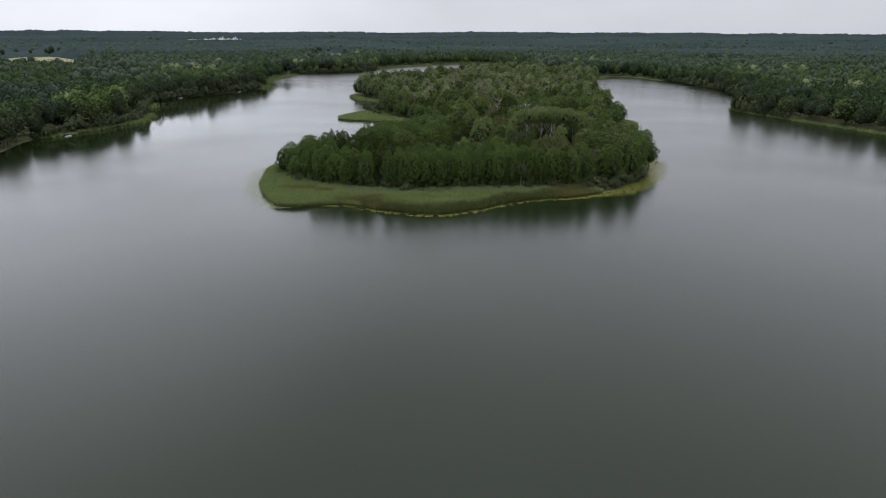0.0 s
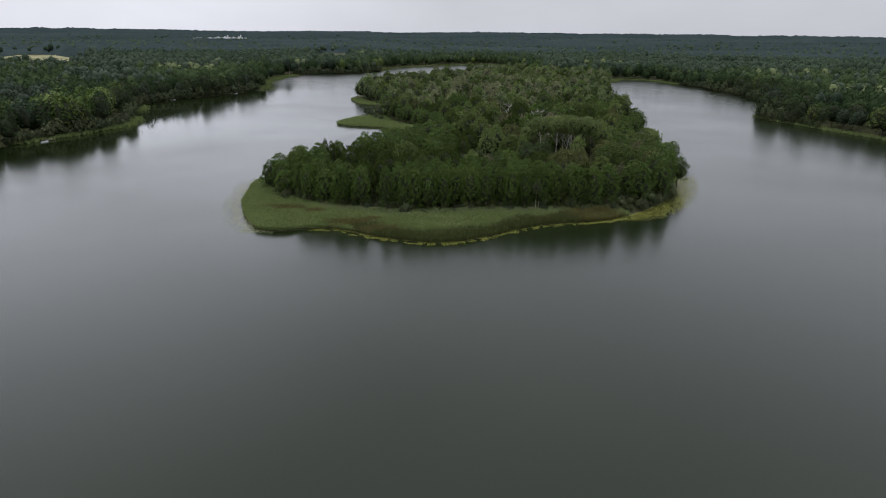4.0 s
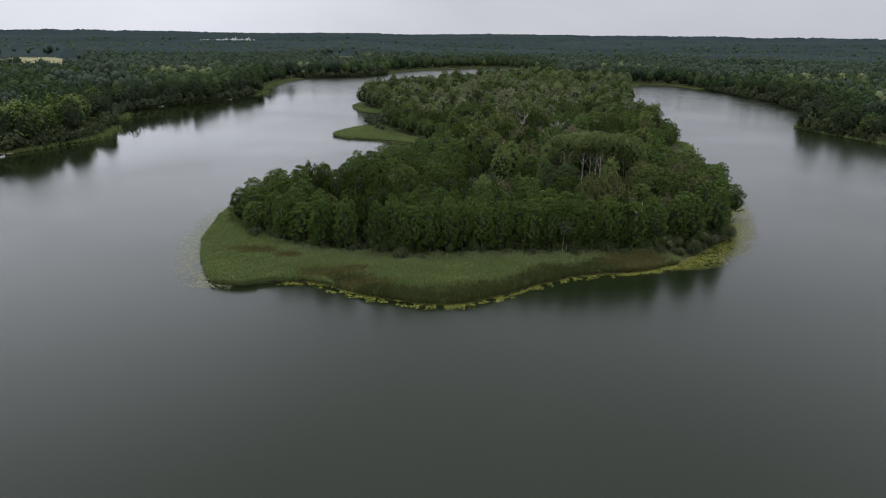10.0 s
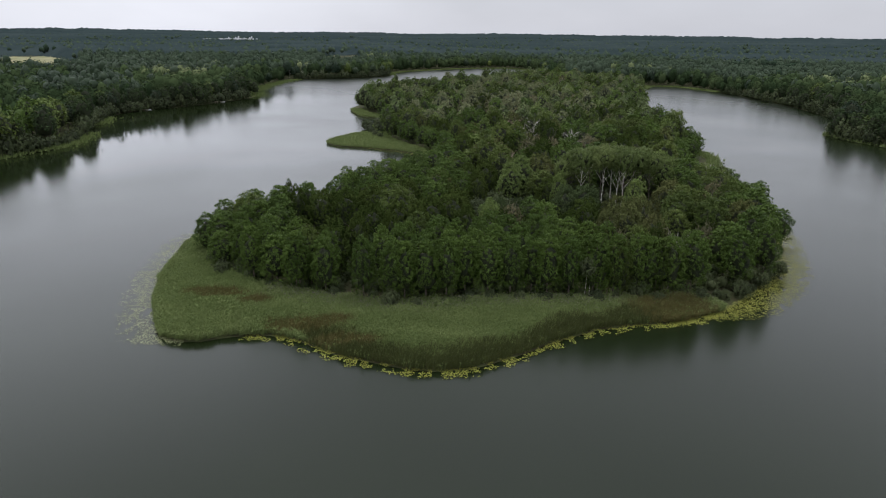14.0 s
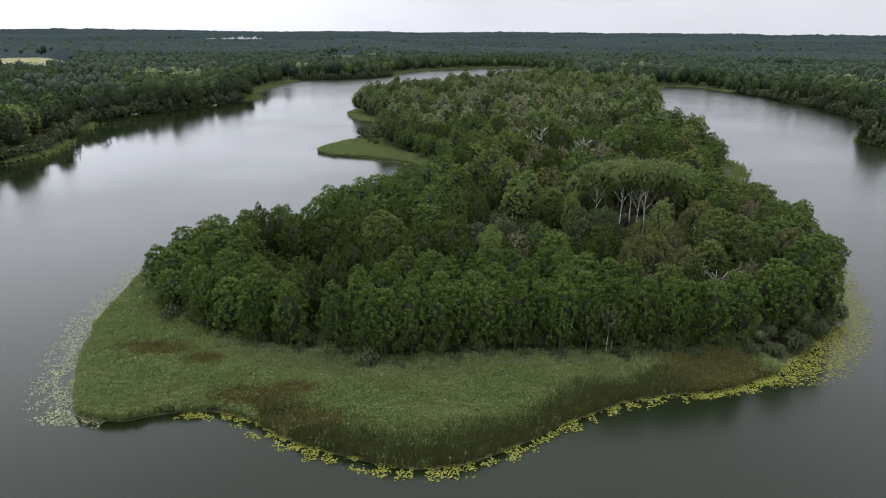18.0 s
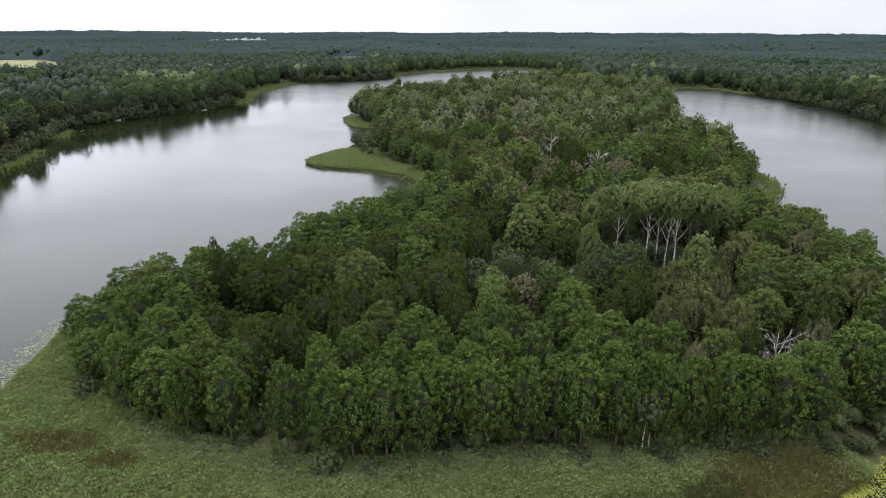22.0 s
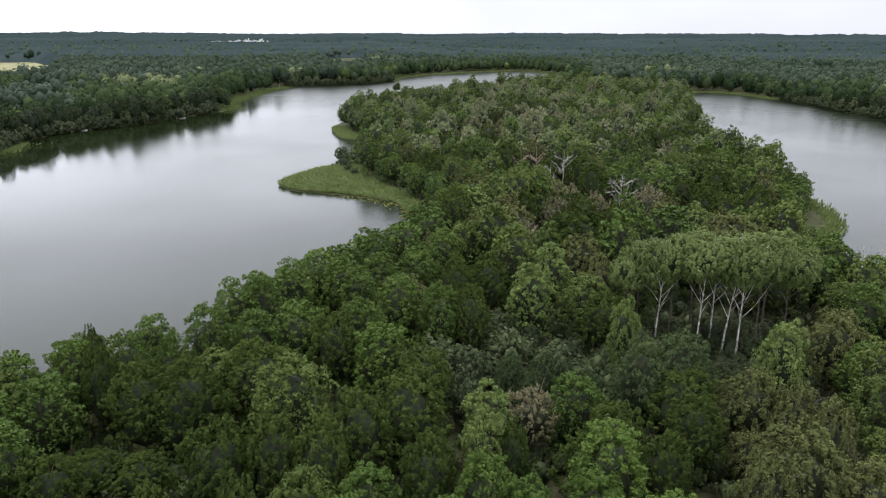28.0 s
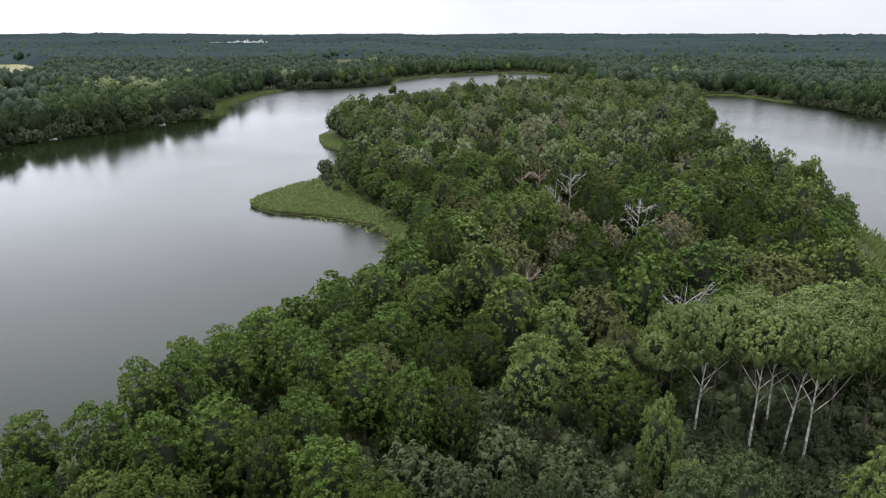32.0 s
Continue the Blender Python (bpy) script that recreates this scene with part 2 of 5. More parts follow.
PLANKS = plain("weathered_planks", (0.30, 0.25, 0.19), 0.85)
GLASS = plain("dark_window", (0.05, 0.06, 0.07), 0.2)

# ---- mesh helpers ----
rng = np.random.default_rng(7)


def mesh_of(name, V, F, mat, tone=None, inner=None):
    V, F = np.asarray(V, np.float32), np.asarray(F, np.int32)
    me = bpy.data.meshes.new(name)
    k = F.shape[1]
    me.vertices.add(len(V))
    me.vertices.foreach_set("co", V.ravel())
    me.loops.add(F.size)
    me.loops.foreach_set("vertex_index", F.ravel())
    me.polygons.add(len(F))
    me.polygons.foreach_set("loop_start", np.arange(0, F.size, k, dtype=np.int32))
    me.materials.append(mat)
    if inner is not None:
        me.materials.append(TWIG_SHADE)
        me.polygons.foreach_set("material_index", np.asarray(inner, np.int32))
    if tone is not None:
        at = me.attributes.new("tone", "FLOAT", "POINT")
        at.data.foreach_set("value", np.asarray(tone, np.float32))
    me.update(calc_edges=True)
    return me


def smooth(me):
    me.polygons.foreach_set("use_smooth", np.ones(len(me.polygons), bool))
    return me


def join(pieces):
    V, F, k = [], [], 0
    for v, f in pieces:
        V.append(v)
        F.append(f + k)
        k += len(v)
    return np.concatenate(V), np.concatenate(F)


def part(name, me, parent, label=""):
    ob = new(name, me)
    ob.parent = parent
    return tagged(ob, label)


def icosphere(level):
    bm = bmesh.new()
    bmesh.ops.create_icosphere(bm, subdivisions=level, radius=1.0)
    V = np.array([v.co[:] for v in bm.verts])
    F = np.array([[v.index for v in f.verts] for f in bm.faces])
    bm.free()
    return V, F


ICO = {1: icosphere(1), 2: icosphere(2), 3: icosphere(3)}


def unit(v):
    return v / np.maximum(np.linalg.norm(v, axis=-1, keepdims=True), 1e-6)


def tube(points, radii, sides=6):
    P, R = np.asarray(points, float), np.asarray(radii, float)
    d = unit(np.gradient(P, axis=0))
    side = unit(np.cross(d, np.where(np.abs(d[:, 2:3]) > 0.9, [[1.0, 0, 0]], [[0, 0, 1.0]])))
    up = np.cross(side, d)
    a = np.arange(sides) * 2 * math.pi / sides
    V = (P[:, None] + R[:, None, None] * (np.cos(a)[None, :, None] * side[:, None] + np.sin(a)[None, :, None] * up[:, None])).reshape(-1, 3)
    F = []
    for i in range(len(P) - 1):
        for j in range(sides):
            k = (j + 1) % sides
            q = (i * sides + j, i * sides + k, (i + 1) * sides + k, (i + 1) * sides + j)
            F += [(q[0], q[1], q[2]), (q[0], q[2], q[3])]
    return V, np.array(F)


def sprays(P, N, size, r, long=1.35):
    """Small pointed leaf sprays at the places P that face along N."""
    n = len(P)
    t = unit(np.cross(N, r.normal(size=(n, 3))))
    u = np.cross(N, t)
    s = (size * r.uniform(0.6, 1.35, n))[:, None]
    V = np.stack([P + t * s * long * 0.62, P - t * s * long * 0.40 + u * s * 0.52, P - t * s * long * 0.40 - u * s * 0.52], 1).reshape(-1, 3)
    return V, np.arange(n)[:, None] * 3 + np.array([[0, 1, 2]])


def outline(L, mid, d):
    """How far the crown of the lobes L (x, y, z, radius, flatness) reaches from its middle along the ways d."""
    best = np.full(len(d), 0.5)
    for x, y, z, rad, flat in L:
        w = np.array([rad, rad, rad * flat])
        q, e = (mid - [x, y, z]) / w, d / w
        a, b2, c = (e * e).sum(1), (e * q).sum(1), (q * q).sum() - 1
        disc = b2 * b2 - a * c
        best = np.maximum(best, np.where(disc > 0, (-b2 + np.sqrt(np.maximum(disc, 0))) / a, 0))
    return best


def crown(lobes, tufts, per, tuft, leaf, r, mode="clump", core=0.84, long=1.4, hull=2):
    """A crown of overlapping lobes: a core shell, coloured shade-dark on the nearer trees, and, all over it, tufts of
    small leaves.
    mode: clump, rounded knobs; spike, sprays that point up and out; weep, hanging strands; rise, upright strands."""
    L = np.array(lobes)
    mid = np.array([L[:, 0].mean(), L[:, 1].mean(), (L[:, 2].min() + L[:, 2].max()) / 2])
    iv, fv = ICO[hull]
    way = unit(iv + r.normal(size=iv.shape) * 0.04)
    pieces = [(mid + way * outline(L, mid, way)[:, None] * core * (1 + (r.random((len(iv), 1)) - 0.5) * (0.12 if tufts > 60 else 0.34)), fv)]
    # evenly over the crown, denser towards its top
    k = (np.arange(tufts) + r.uniform(-0.4, 0.4, tufts) + 0.5) / tufts
    z = 1 - 1.86 * k
    a = np.arange(tufts) * 2.39996 + r.uniform(-0.35, 0.35, tufts)
    flat = np.sqrt(np.maximum(0, 1 - z * z))
    tall = max(1.0, (L[:, 2].max() - L[:, 2].min() + 2) / (2 * np.abs(L[:, :2]).max() + 2))
    d = unit(np.stack([np.cos(a) * flat, np.sin(a) * flat, z * tall], 1))
    P = mid + d * (outline(L, mid, d) * np.where(r.random(tufts) < 0.22, 0.80, r.uniform(0.88, 1.02, tufts)))[:, None]
    m = tufts
    size = (tuft * r.uniform(0.65, 1.25, m))[:, None, None]
    u = r.random((m, per, 1))
    rnd = r.normal(size=(m, per, 3))
    if mode == "clump":
        a = unit(d * 0.8 + [0, 0, 0.5])[:, None]
        q = unit(unit(rnd) + a * 0.7)
        Q = P[:, None] + q * size * (0.60 + 0.45 * u) * [1, 1, 0.8]
        N = unit(q + r.normal(size=q.shape) * 0.40 + [0, 0, 0.15])
    else:
        lean, thin, reach = {"spike": ((0.75, 0.75), 0.42, 1.5), "weep": ((0.45, -0.85), 0.40, 1.9), "rise": ((0.30, 1.0), 0.40, 1.9)}[mode]
        a = unit(d * lean[0] + [0, 0, lean[1]] + r.normal(size=d.shape) * 0.18)[:, None]
        Q = P[:, None] + a * size * reach * (u - 0.35) + rnd * size * thin * (1.15 - 0.7 * u)
        N = unit(rnd * 0.7 + a * 0.1 + d[:, None] * 0.6 + [0, 0, 0.45])
    Q, N = Q.reshape(-1, 3), N.reshape(-1, 3)
    # leaves thin out downwards so the shade-coloured core darkens the crown's sides
    low, high = Q[:, 2].min(), Q[:, 2].max()
    keep = r.random(len(Q)) < 0.10 + 1.05 * ((Q[:, 2] - low) / (high - low)) ** 1.4 if tufts > 60 and mode != "rise" else np.ones(len(Q), bool)
    pieces.append(sprays(Q[keep], N[keep], leaf, r, long))
    return join(pieces)


# ---- plan of the shores ----


def rounded(points, step=5.0, rough=0.7, seed=3, closed=True):
    """A smooth, slightly uneven line through the corners of the plan."""
    P = np.array(points, float)
    n = len(P)
    r = np.random.default_rng(seed)
    out = []
    for i in range(n if closed else n - 1):
        p0, p1, p2, p3 = (P[(i + k) % n] if closed else P[min(max(i + k, 0), n - 1)] for k in (-1, 0, 1, 2))
        m = max(2, int(np.linalg.norm(p2 - p1) / step))
        t = (np.arange(m) / m)[:, None]
        out.append(0.5 * (2 * p1 + (p2 - p0) * t + (2 * p0 - 5 * p1 + 4 * p2 - p3) * t ** 2 + (3 * p1 - p0 - 3 * p2 + p3) * t ** 3))
    Q = np.concatenate(out)
    return Q + r.normal(size=Q.shape) * rough * 0.5


def signed(P, poly, tile=50.0):
    """Distance from the outline (up to 60 m), above zero inside it; worked out tile by tile."""
    P = np.asarray(P, float)
    A, B = poly, np.roll(poly, -1, 0)
    lo, hi = np.minimum(A, B), np.maximum(A, B)
    res = np.full(len(P), -60.0)
    box = np.all((P > lo.min(0) - 60) & (P < hi.max(0) + 60), axis=1)
    own = np.nonzero(box)[0]
    if not len(own):
        return res
    key = np.floor(P[own] / tile).astype(np.int64)
    key = key[:, 0] * 4000 + key[:, 1]
    order = np.argsort(key, kind="stable")
    for idx in np.split(own[order], np.nonzero(np.diff(key[order]))[0] + 1):
        p = P[idx]
        p0, p1 = p.min(0), p.max(0)
        near = np.all((lo < p1 + 60) & (hi > p0 - 60), axis=1)
        dist = np.full(len(p), 60.0)
        if near.any():
            a, e = A[near], (B - A)[near]
            px, py = p[:, 0:1] - a[:, 0], p[:, 1:2] - a[:, 1]
            t = np.clip((px * e[:, 0] + py * e[:, 1]) / np.maximum((e * e).sum(1), 1e-9), 0, 1)
            dist = np.minimum(60.0, np.sqrt(((px - t * e[:, 0]) ** 2 + (py - t * e[:, 1]) ** 2).min(1)))
        over = (lo[:, 1] <= p1[1]) & (hi[:, 1] >= p0[1])
        a, c = A[over], B[over]
        e = c - a
        py = p[:, 1:2] - a[:, 1]
        cross = ((a[:, 1] > p[:, 1:2]) != (c[:, 1] > p[:, 1:2])) & (p[:, 0:1] - a[:, 0] < e[:, 0] * py / np.where(e[:, 1] == 0, 1e-9, e[:, 1]))
        res[idx] = np.where(cross.sum(1) % 2 == 1, dist, -dist)
    return res


# the wooded peninsula, from its back round the near tip and back again
PENINSULA_LEFT = [(62, 1000), (54, 900), (40, 862), (-8, 795), (-50, 735), (-78, 686), (-101, 628), (-108, 594), (-104, 566), (-90, 536),
                  (-73, 525), (-74, 500), (-76, 480), (-73, 467), (-81, 455), (-87, 437), (-86, 426), (-76, 418), (-60, 415), (-45, 409),
                  (-33, 396), (-27, 362), (-35, 340), (-45, 322), (-52, 305), (-60, 291), (-74, 284), (-83, 266), (-80, 247), (-78, 235)]
PENINSULA_RIGHT = [(-71, 218), (-63, 207), (-56, 205), (-42, 209), (-27, 202), (-9, 198), (3, 204), (20, 218), (38, 223), (48, 229.5),
                   (59, 241.5), (69, 255.5), (76.5, 275), (81, 298), (83, 325), (78, 345), (78, 365), (86, 382), (97, 394), (101, 412),
                   (97, 440), (94, 480), (95, 520), (90, 560), (90, 574), (111, 598), (119, 625), (126, 668), (132, 720), (142, 790)]
SHORE_RIGHT = [(165, 842), (200, 832), (221, 775), (233, 720), (240, 650), (236, 585), (216, 522), (194, 494), (211, 442), (232, 390),
               (262, 300), (300, 150), (330, -150), (200, -300), (-150, -310), (-290, -200), (-262, 0), (-242, 150), (-226, 250), (-222, 290)]
SHORE_LEFT = [(-230, 335), (-213, 385), (-212, 412), (-225, 440), (-237, 470), (-252, 520), (-246, 548), (-232, 570), (-218, 607), (-206, 645),
              (-209, 665), (-221, 685), (-229, 730), (-233, 800), (-231, 855), (-190, 880), (-155, 905), (-136, 945), (-140, 990), (-122, 1036),
              (-75, 1100), (-7, 1150), (32, 1140), (60, 1060)]
LAKE = rounded(PENINSULA_LEFT + PENINSULA_RIGHT + SHORE_RIGHT + SHORE_LEFT)
# where trees stand on the peninsula
WOOD_FRONT = [(-76, 262), (-71.5, 249), (-62, 236), (-44, 227.5), (-22, 223.5), (0, 227.5), (22, 230.5), (45, 235), (62, 244.5), (70.5, 256)]
WOOD_RIGHT = [(78, 277), (81.5, 300), (82.5, 325), (74, 346), (74, 366), (82, 384), (89, 398), (94, 414), (92, 440), (90, 480), (91, 520), (87, 558),
              (86, 576), (107, 600), (115, 626), (122, 668), (128, 720), (138, 790), (60, 870)]
WOOD_LEFT = [(40, 855), (-5, 792), (-46, 732), (-74, 684), (-96, 628), (-103, 596), (-92, 560), (-72, 532), (-62, 515), (-64, 480), (-62, 460),
             (-52, 436), (-34, 412), (-24, 392), (-22, 362), (-31.5, 338), (-42.5, 320), (-49.5, 303), (-55, 287), (-66, 279)]
WOOD = rounded(WOOD_FRONT + WOOD_RIGHT + WOOD_LEFT, 5.0, 0.5)
ISLET = rounded([(-113, 806), (-106, 803), (-98, 807), (-97, 814), (-106, 817), (-114, 813)], 2.0, 0.3)
# open meadows in the far woods: centre, half length, half width, turn
MEADOWS = [(-655, 1000, 225, 62, 129), (-262, 1235, 190, 30, 103), (-402, 716, 72, 15, 126)]


def meadow_value(P):
    """Below one inside a meadow."""
    v = np.full(len(P), 9.0)
    for x, y, a, c, turn in MEADOWS:
        ca, sa = math.cos(radians(turn)), math.sin(radians(turn))
        u, w = (P[:, 0] - x) * ca + (P[:, 1] - y) * sa, -(P[:, 0] - x) * sa + (P[:, 1] - y) * ca
        v = np.minimum(v, np.hypot(u / a, w / c))
    return v


def meadow_mask(P):
    return meadow_value(P) < 1


def land(P):
    """Distance from the water's edge, above zero on land."""
    P = np.asarray(P, float)
    out = np.full(len(P), 60.0)
    near = (np.abs(P[:, 0]) < 450) & (P[:, 1] > -420) & (P[:, 1] < 1260)
    out[near] = np.maximum(-signed(P[near], LAKE), signed(P[near], ISLET))
    return out


def rise(P):
    """Gentle swell of the far country, from one to five kilometres."""
    r = np.hypot(P[:, 0], P[:, 1])
    t = np.clip((r - 2300) / 2500, 0, 1)
    a = np.arctan2(P[:, 0], P[:, 1])
    hills = 9 * np.exp(-((P[:, 0] + 770) / 200) ** 2 - ((P[:, 1] - 1340) / 260) ** 2) + 8 * np.exp(-((P[:, 0] + 280) / 90) ** 2 - ((P[:, 1] - 1330) / 140) ** 2)
    return hills + 20 * t ** 1.5 + t * (2.2 * np.sin(a * 9 + 1) + 1.6 * np.sin(a * 23) + 2.0 * np.sin(r / 420 + a * 5))


def height(P, d=None):
    d = land(P) if d is None else d
    return np.clip(d * 0.09, -2.0, 0.7) + rise(P)


def spread(parts):
    return np.unique(np.concatenate([np.arange(a, b + 0.01, s) for a, b, s in parts]))


# ---- ground: one sheet out to the horizon ----
gx = spread([(-4900, -1000, 130), (-1000, -300, 25), (-300, -130, 6), (-130, 130, 3), (130, 300, 6), (300, 1000, 25), (1000, 4900, 130)])
gy = spread([(-4900, -400, 150), (-400, 180, 20), (180, 430, 3), (430, 900, 5), (900, 1200, 8), (1200, 2000, 40), (2000, 4900, 130)])
X, Y = np.meshgrid(gx, gy)
G = np.stack([X.ravel(), Y.ravel()], 1)
gz = height(G)
nx = len(gx)
q = (np.arange(len(gy) - 1)[:, None] * nx + np.arange(nx - 1)[None]).ravel()
ground = new("ground", smooth(mesh_of("ground", np.column_stack([G, gz]), np.stack([q, q + 1, q + nx + 1, q + nx], 1), SOIL)))
tagged(ground, "dark woodland soil and undergrowth round the lake", "ground", kind="structure")

wx, wy = spread([(-400, -260, 70), (-260, 260, 10), (260, 400, 70)]), spread([(-400, 180, 58), (180, 1240, 10)])
X, Y = np.meshgrid(wx, wy)
nx = len(wx)
q = (np.arange(len(wy) - 1)[:, None] * nx + np.arange(nx - 1)[None]).ravel()
bank = rounded(SHORE_LEFT[:12], 6.0, 0.0, closed=False)
lee = np.clip(1.3 - np.hypot(X.ravel()[:, None] - bank[None, :, 0], Y.ravel()[:, None] - bank[None, :, 1]).min(1) / 70.0, 0, 1)
water = new("water", mesh_of("water", np.column_stack([X.ravel(), Y.ravel(), np.zeros(X.size)]), np.stack([q, q + 1, q + nx + 1, q + nx], 1), WATER, lee))
tagged(water, "grey-green lake water with faint ripples under an overcast sky", "lake", kind="structure")

for x, y, a, c, turn in MEADOWS:
    k = np.arange(28) * 2 * math.pi / 28
    rr = 1 + 0.12 * np.sin(k * 3 + x) + 0.06 * np.sin(k * 7)
    ca, sa = math.cos(radians(turn)), math.sin(radians(turn))
    u, v = a * np.cos(k) * rr, c * np.sin(k) * rr
    P = np.stack([x + u * ca - v * sa, y + u * sa + v * ca], 1)
    P = np.vstack([[x, y], P])
    f = np.array([(0, i + 1, (i + 1) % 28 + 1) for i in range(28)])
    m = new("meadow", mesh_of("meadow", np.column_stack([P, height(P) + 0.35]), f, MEADOW))
    tagged(m, "pale dry meadow between the woods", "meadow", kind="structure")

# ---- trees ----


def dome(r, R, z0, z1, n, rad, flat=0.85, waist=0.35):
    """Lobes of a rounded broadleaf crown between the heights z0 and z1: one body and the boughs that bulge from it."""
    h, body = (z1 - z0) / 2, 0.74 if n > 6 else 0.90
    L = [(0, 0, z0 + h * 1.02, R * body, h * (0.55 + 0.42 * body) / (R * body))]
    for i in range(n):
        u = (i + 0.5) / n
        a = i * 2.4 + r.uniform(-0.5, 0.5)
        k = max(0.05, 1 - ((u - waist) / (1.04 - waist)) ** 3.0) ** 0.55 if u > waist else 0.78 + 0.22 * u / waist
        w = rad * r.uniform(0.7, 1.15)
        reach = max(0.0, R * k * r.uniform(0.9, 1.1) - w * 0.8)
        L.append((math.cos(a) * reach, math.sin(a) * reach, z0 + w * 0.5 + (z1 - z0 - w * 1.35) * u, w, flat * r.uniform(0.8, 1.15)))
    return L


def spread_top(r, R, z0, z1, n, rad):
    """Lobes of a high fan-shaped crown with a flat top."""
    L = [(0, 0, z1 - rad, rad * 1.1, 0.8)]
    for i in range(n):
        a, u = i * 2.4 + r.uniform(-0.4, 0.4), r.uniform(0.25, 1)
        w = rad * r.uniform(0.8, 1.15)
        L.append((math.cos(a) * (R - w) * math.sqrt(u), math.sin(a) * (R - w) * math.sqrt(u), z0 + (z1 - z0) * (0.45 + 0.42 * r.random()), w, 0.85))
    return L


def limbs(r, top, reach, n, base, start=0.45, steep=1.0):
    """A trunk with limbs that rise into the crown."""
    lean = r.normal(size=2) * 0.6
    P = [(lean[0] * u * u, lean[1] * u * u, -0.4 + top * u) for u in (0, 0.05, 0.3, 0.6, 1)]
    out = [tube(P, [base * 1.5, base, base * 0.8, base * 0.5, base * 0.15], 7)]
    for i in range(n):
        a, u = i * 2.4 + r.uniform(-0.5, 0.5), start + (0.92 - start) * (i + r.random()) / n
        p = np.array([lean[0] * u * u, lean[1] * u * u, top * u])
        q = p + [math.cos(a) * reach * 0.5, math.sin(a) * reach * 0.5, reach * 0.38 * steep]
        e = p + [math.cos(a) * reach, math.sin(a) * reach, reach * steep * r.uniform(0.6, 1.0)]
        out.append(tube([p, q, e], [base * 0.36, base * 0.22, base * 0.06], 5))
    return join(out)


# tufts, leaves in each, their radius, leaf size, lobes, fineness of the core
LOD = {"near": (290, 40, 0.62, 0.235, 15, 2), "mid": (150, 18, 0.82, 0.43, 13, 2), "far": (85, 11, 1.0, 0.62, 10, 2), "floor": (66, 13, 0.8, 0.34, 6, 2), "wood": (42, 4, 1.2, 0.80, 7, 2), "tiny": (22, 2, 1.5, 0.95, 5, 2), "speck": (3, 2, 1.3, 1.3, 2, 1)}
CORE = {"near": 0.66, "mid": 0.74, "far": 0.80, "floor": 0.80, "wood": 0.82, "tiny": 0.82, "speck": 1.0}


def species(kind, lod, seed):
    """Crown and trunk of one kind of tree."""
    r = np.random.default_rng(seed * 31 + len(lod) + len(kind) * 7 + 2)
    tufts, per, tuft, leaf, n, hull = LOD[lod]
    core = CORE[lod]

    def leaves(lobes, more=1.0, wide=1.0, fine=1.0, mode="clump", thick=1.0, long=1.4):
        return crown(lobes, int(tufts * more), per, tuft * wide, leaf * fine, r, mode, core * thick, long, hull)

    if kind == "poplar":
        c = leaves(spread_top(r, 4.2, 11.8, 20.0, n, 1.9), 1.0, 0.8, 0.9, "rise", 0.85)
        t = limbs(r, 18.0, 3.4, 10 if lod == "near" else 3, 0.19, 0.42, 1.9)
    elif kind == "willow":
        c = leaves(dome(r, 4.3, 1.2, 12.0, n, 1.9, 1.05), 1.15, 0.75, 0.8, "weep", 0.9, 1.9)
        t = limbs(r, 10.5, 3.4, 7, 0.22)
    elif kind == "dry":
        c = leaves(dome(r, 4.0, 2.5, 12.5, n, 1.8, 1.0), 0.8, 0.7, 0.75, "spike", 0.8, 1.6)
        t = limbs(r, 12.0, 4.2, 10, 0.20)
    elif kind == "hornbeam":
        c = leaves(dome(r, 4.3, 1.0, 13.0, n, 1.9, 0.95, 0.30), 1.45, 0.66, 0.74, "spike", 1.0, 2.0)
        t = limbs(r, 10.0, 3.0, 3, 0.26)
    elif kind == "sallow":
        c = leaves(dome(r, 4.0, 0.8, 9.5, n, 1.9, 0.9), 1.2, 0.85, 0.78, "clump", 1.0, 1.7)
        t = limbs(r, 6.5, 2.6, 4, 0.2)
    elif kind == "oak":
        c = leaves(dome(r, 4.6, 2.0, 14.0, n, 2.2, 0.8), 1.0, 1.1)
        t = limbs(r, 11.0, 3.4, 4, 0.32)
    elif kind in ("pine", "forest"):
        c = leaves(dome(r, 4.4, 3.0, 14.5, n, 2.0, 0.8, 0.2), 1.0, 0.9)
        t = limbs(r, 14.0, 2.2, 3, 0.22)
    elif kind == "shrub":
        c = crown(dome(r, 2.3, 0.1, 4.2, max(4, n // 2), 1.1, 0.9), tufts // 3, per, tuft * 0.85, leaf * 0.9, r, "spike", core, 1.6, max(1, hull - 1))
        t = limbs(r, 2.6, 1.0, 2, 0.08)
    elif kind == "lime":
        c = leaves(dome(r, 4.1, 1.2, 14.0, n, 1.9, 1.0), 1.1, 0.9, 0.95)
        t = limbs(r, 11.5, 3.2, 4, 0.26)
    else:
        c = leaves(dome(r, 4.1, 0.9, 14.0, n, 2.0, 0.85), 1.0, 1.0, 1.0)
        t = limbs(r, 11.5, 3.2, 4, 0.26)
    return c, t


# the height to which each kind grows as built, and its half width
STATURE = {"alder": (14.0, 4.4), "hornbeam": (13.4, 4.5), "poplar": (20.5, 4.2), "willow": (12.4, 4.4), "dry": (13.0, 4.3), "lime": (14.2, 4.4), "oak": (14.2, 4.9), "sallow": (9.8, 4.2), "shrub": (4.4, 2.4)}
MADE, SHADE_BARKED = {}, {}


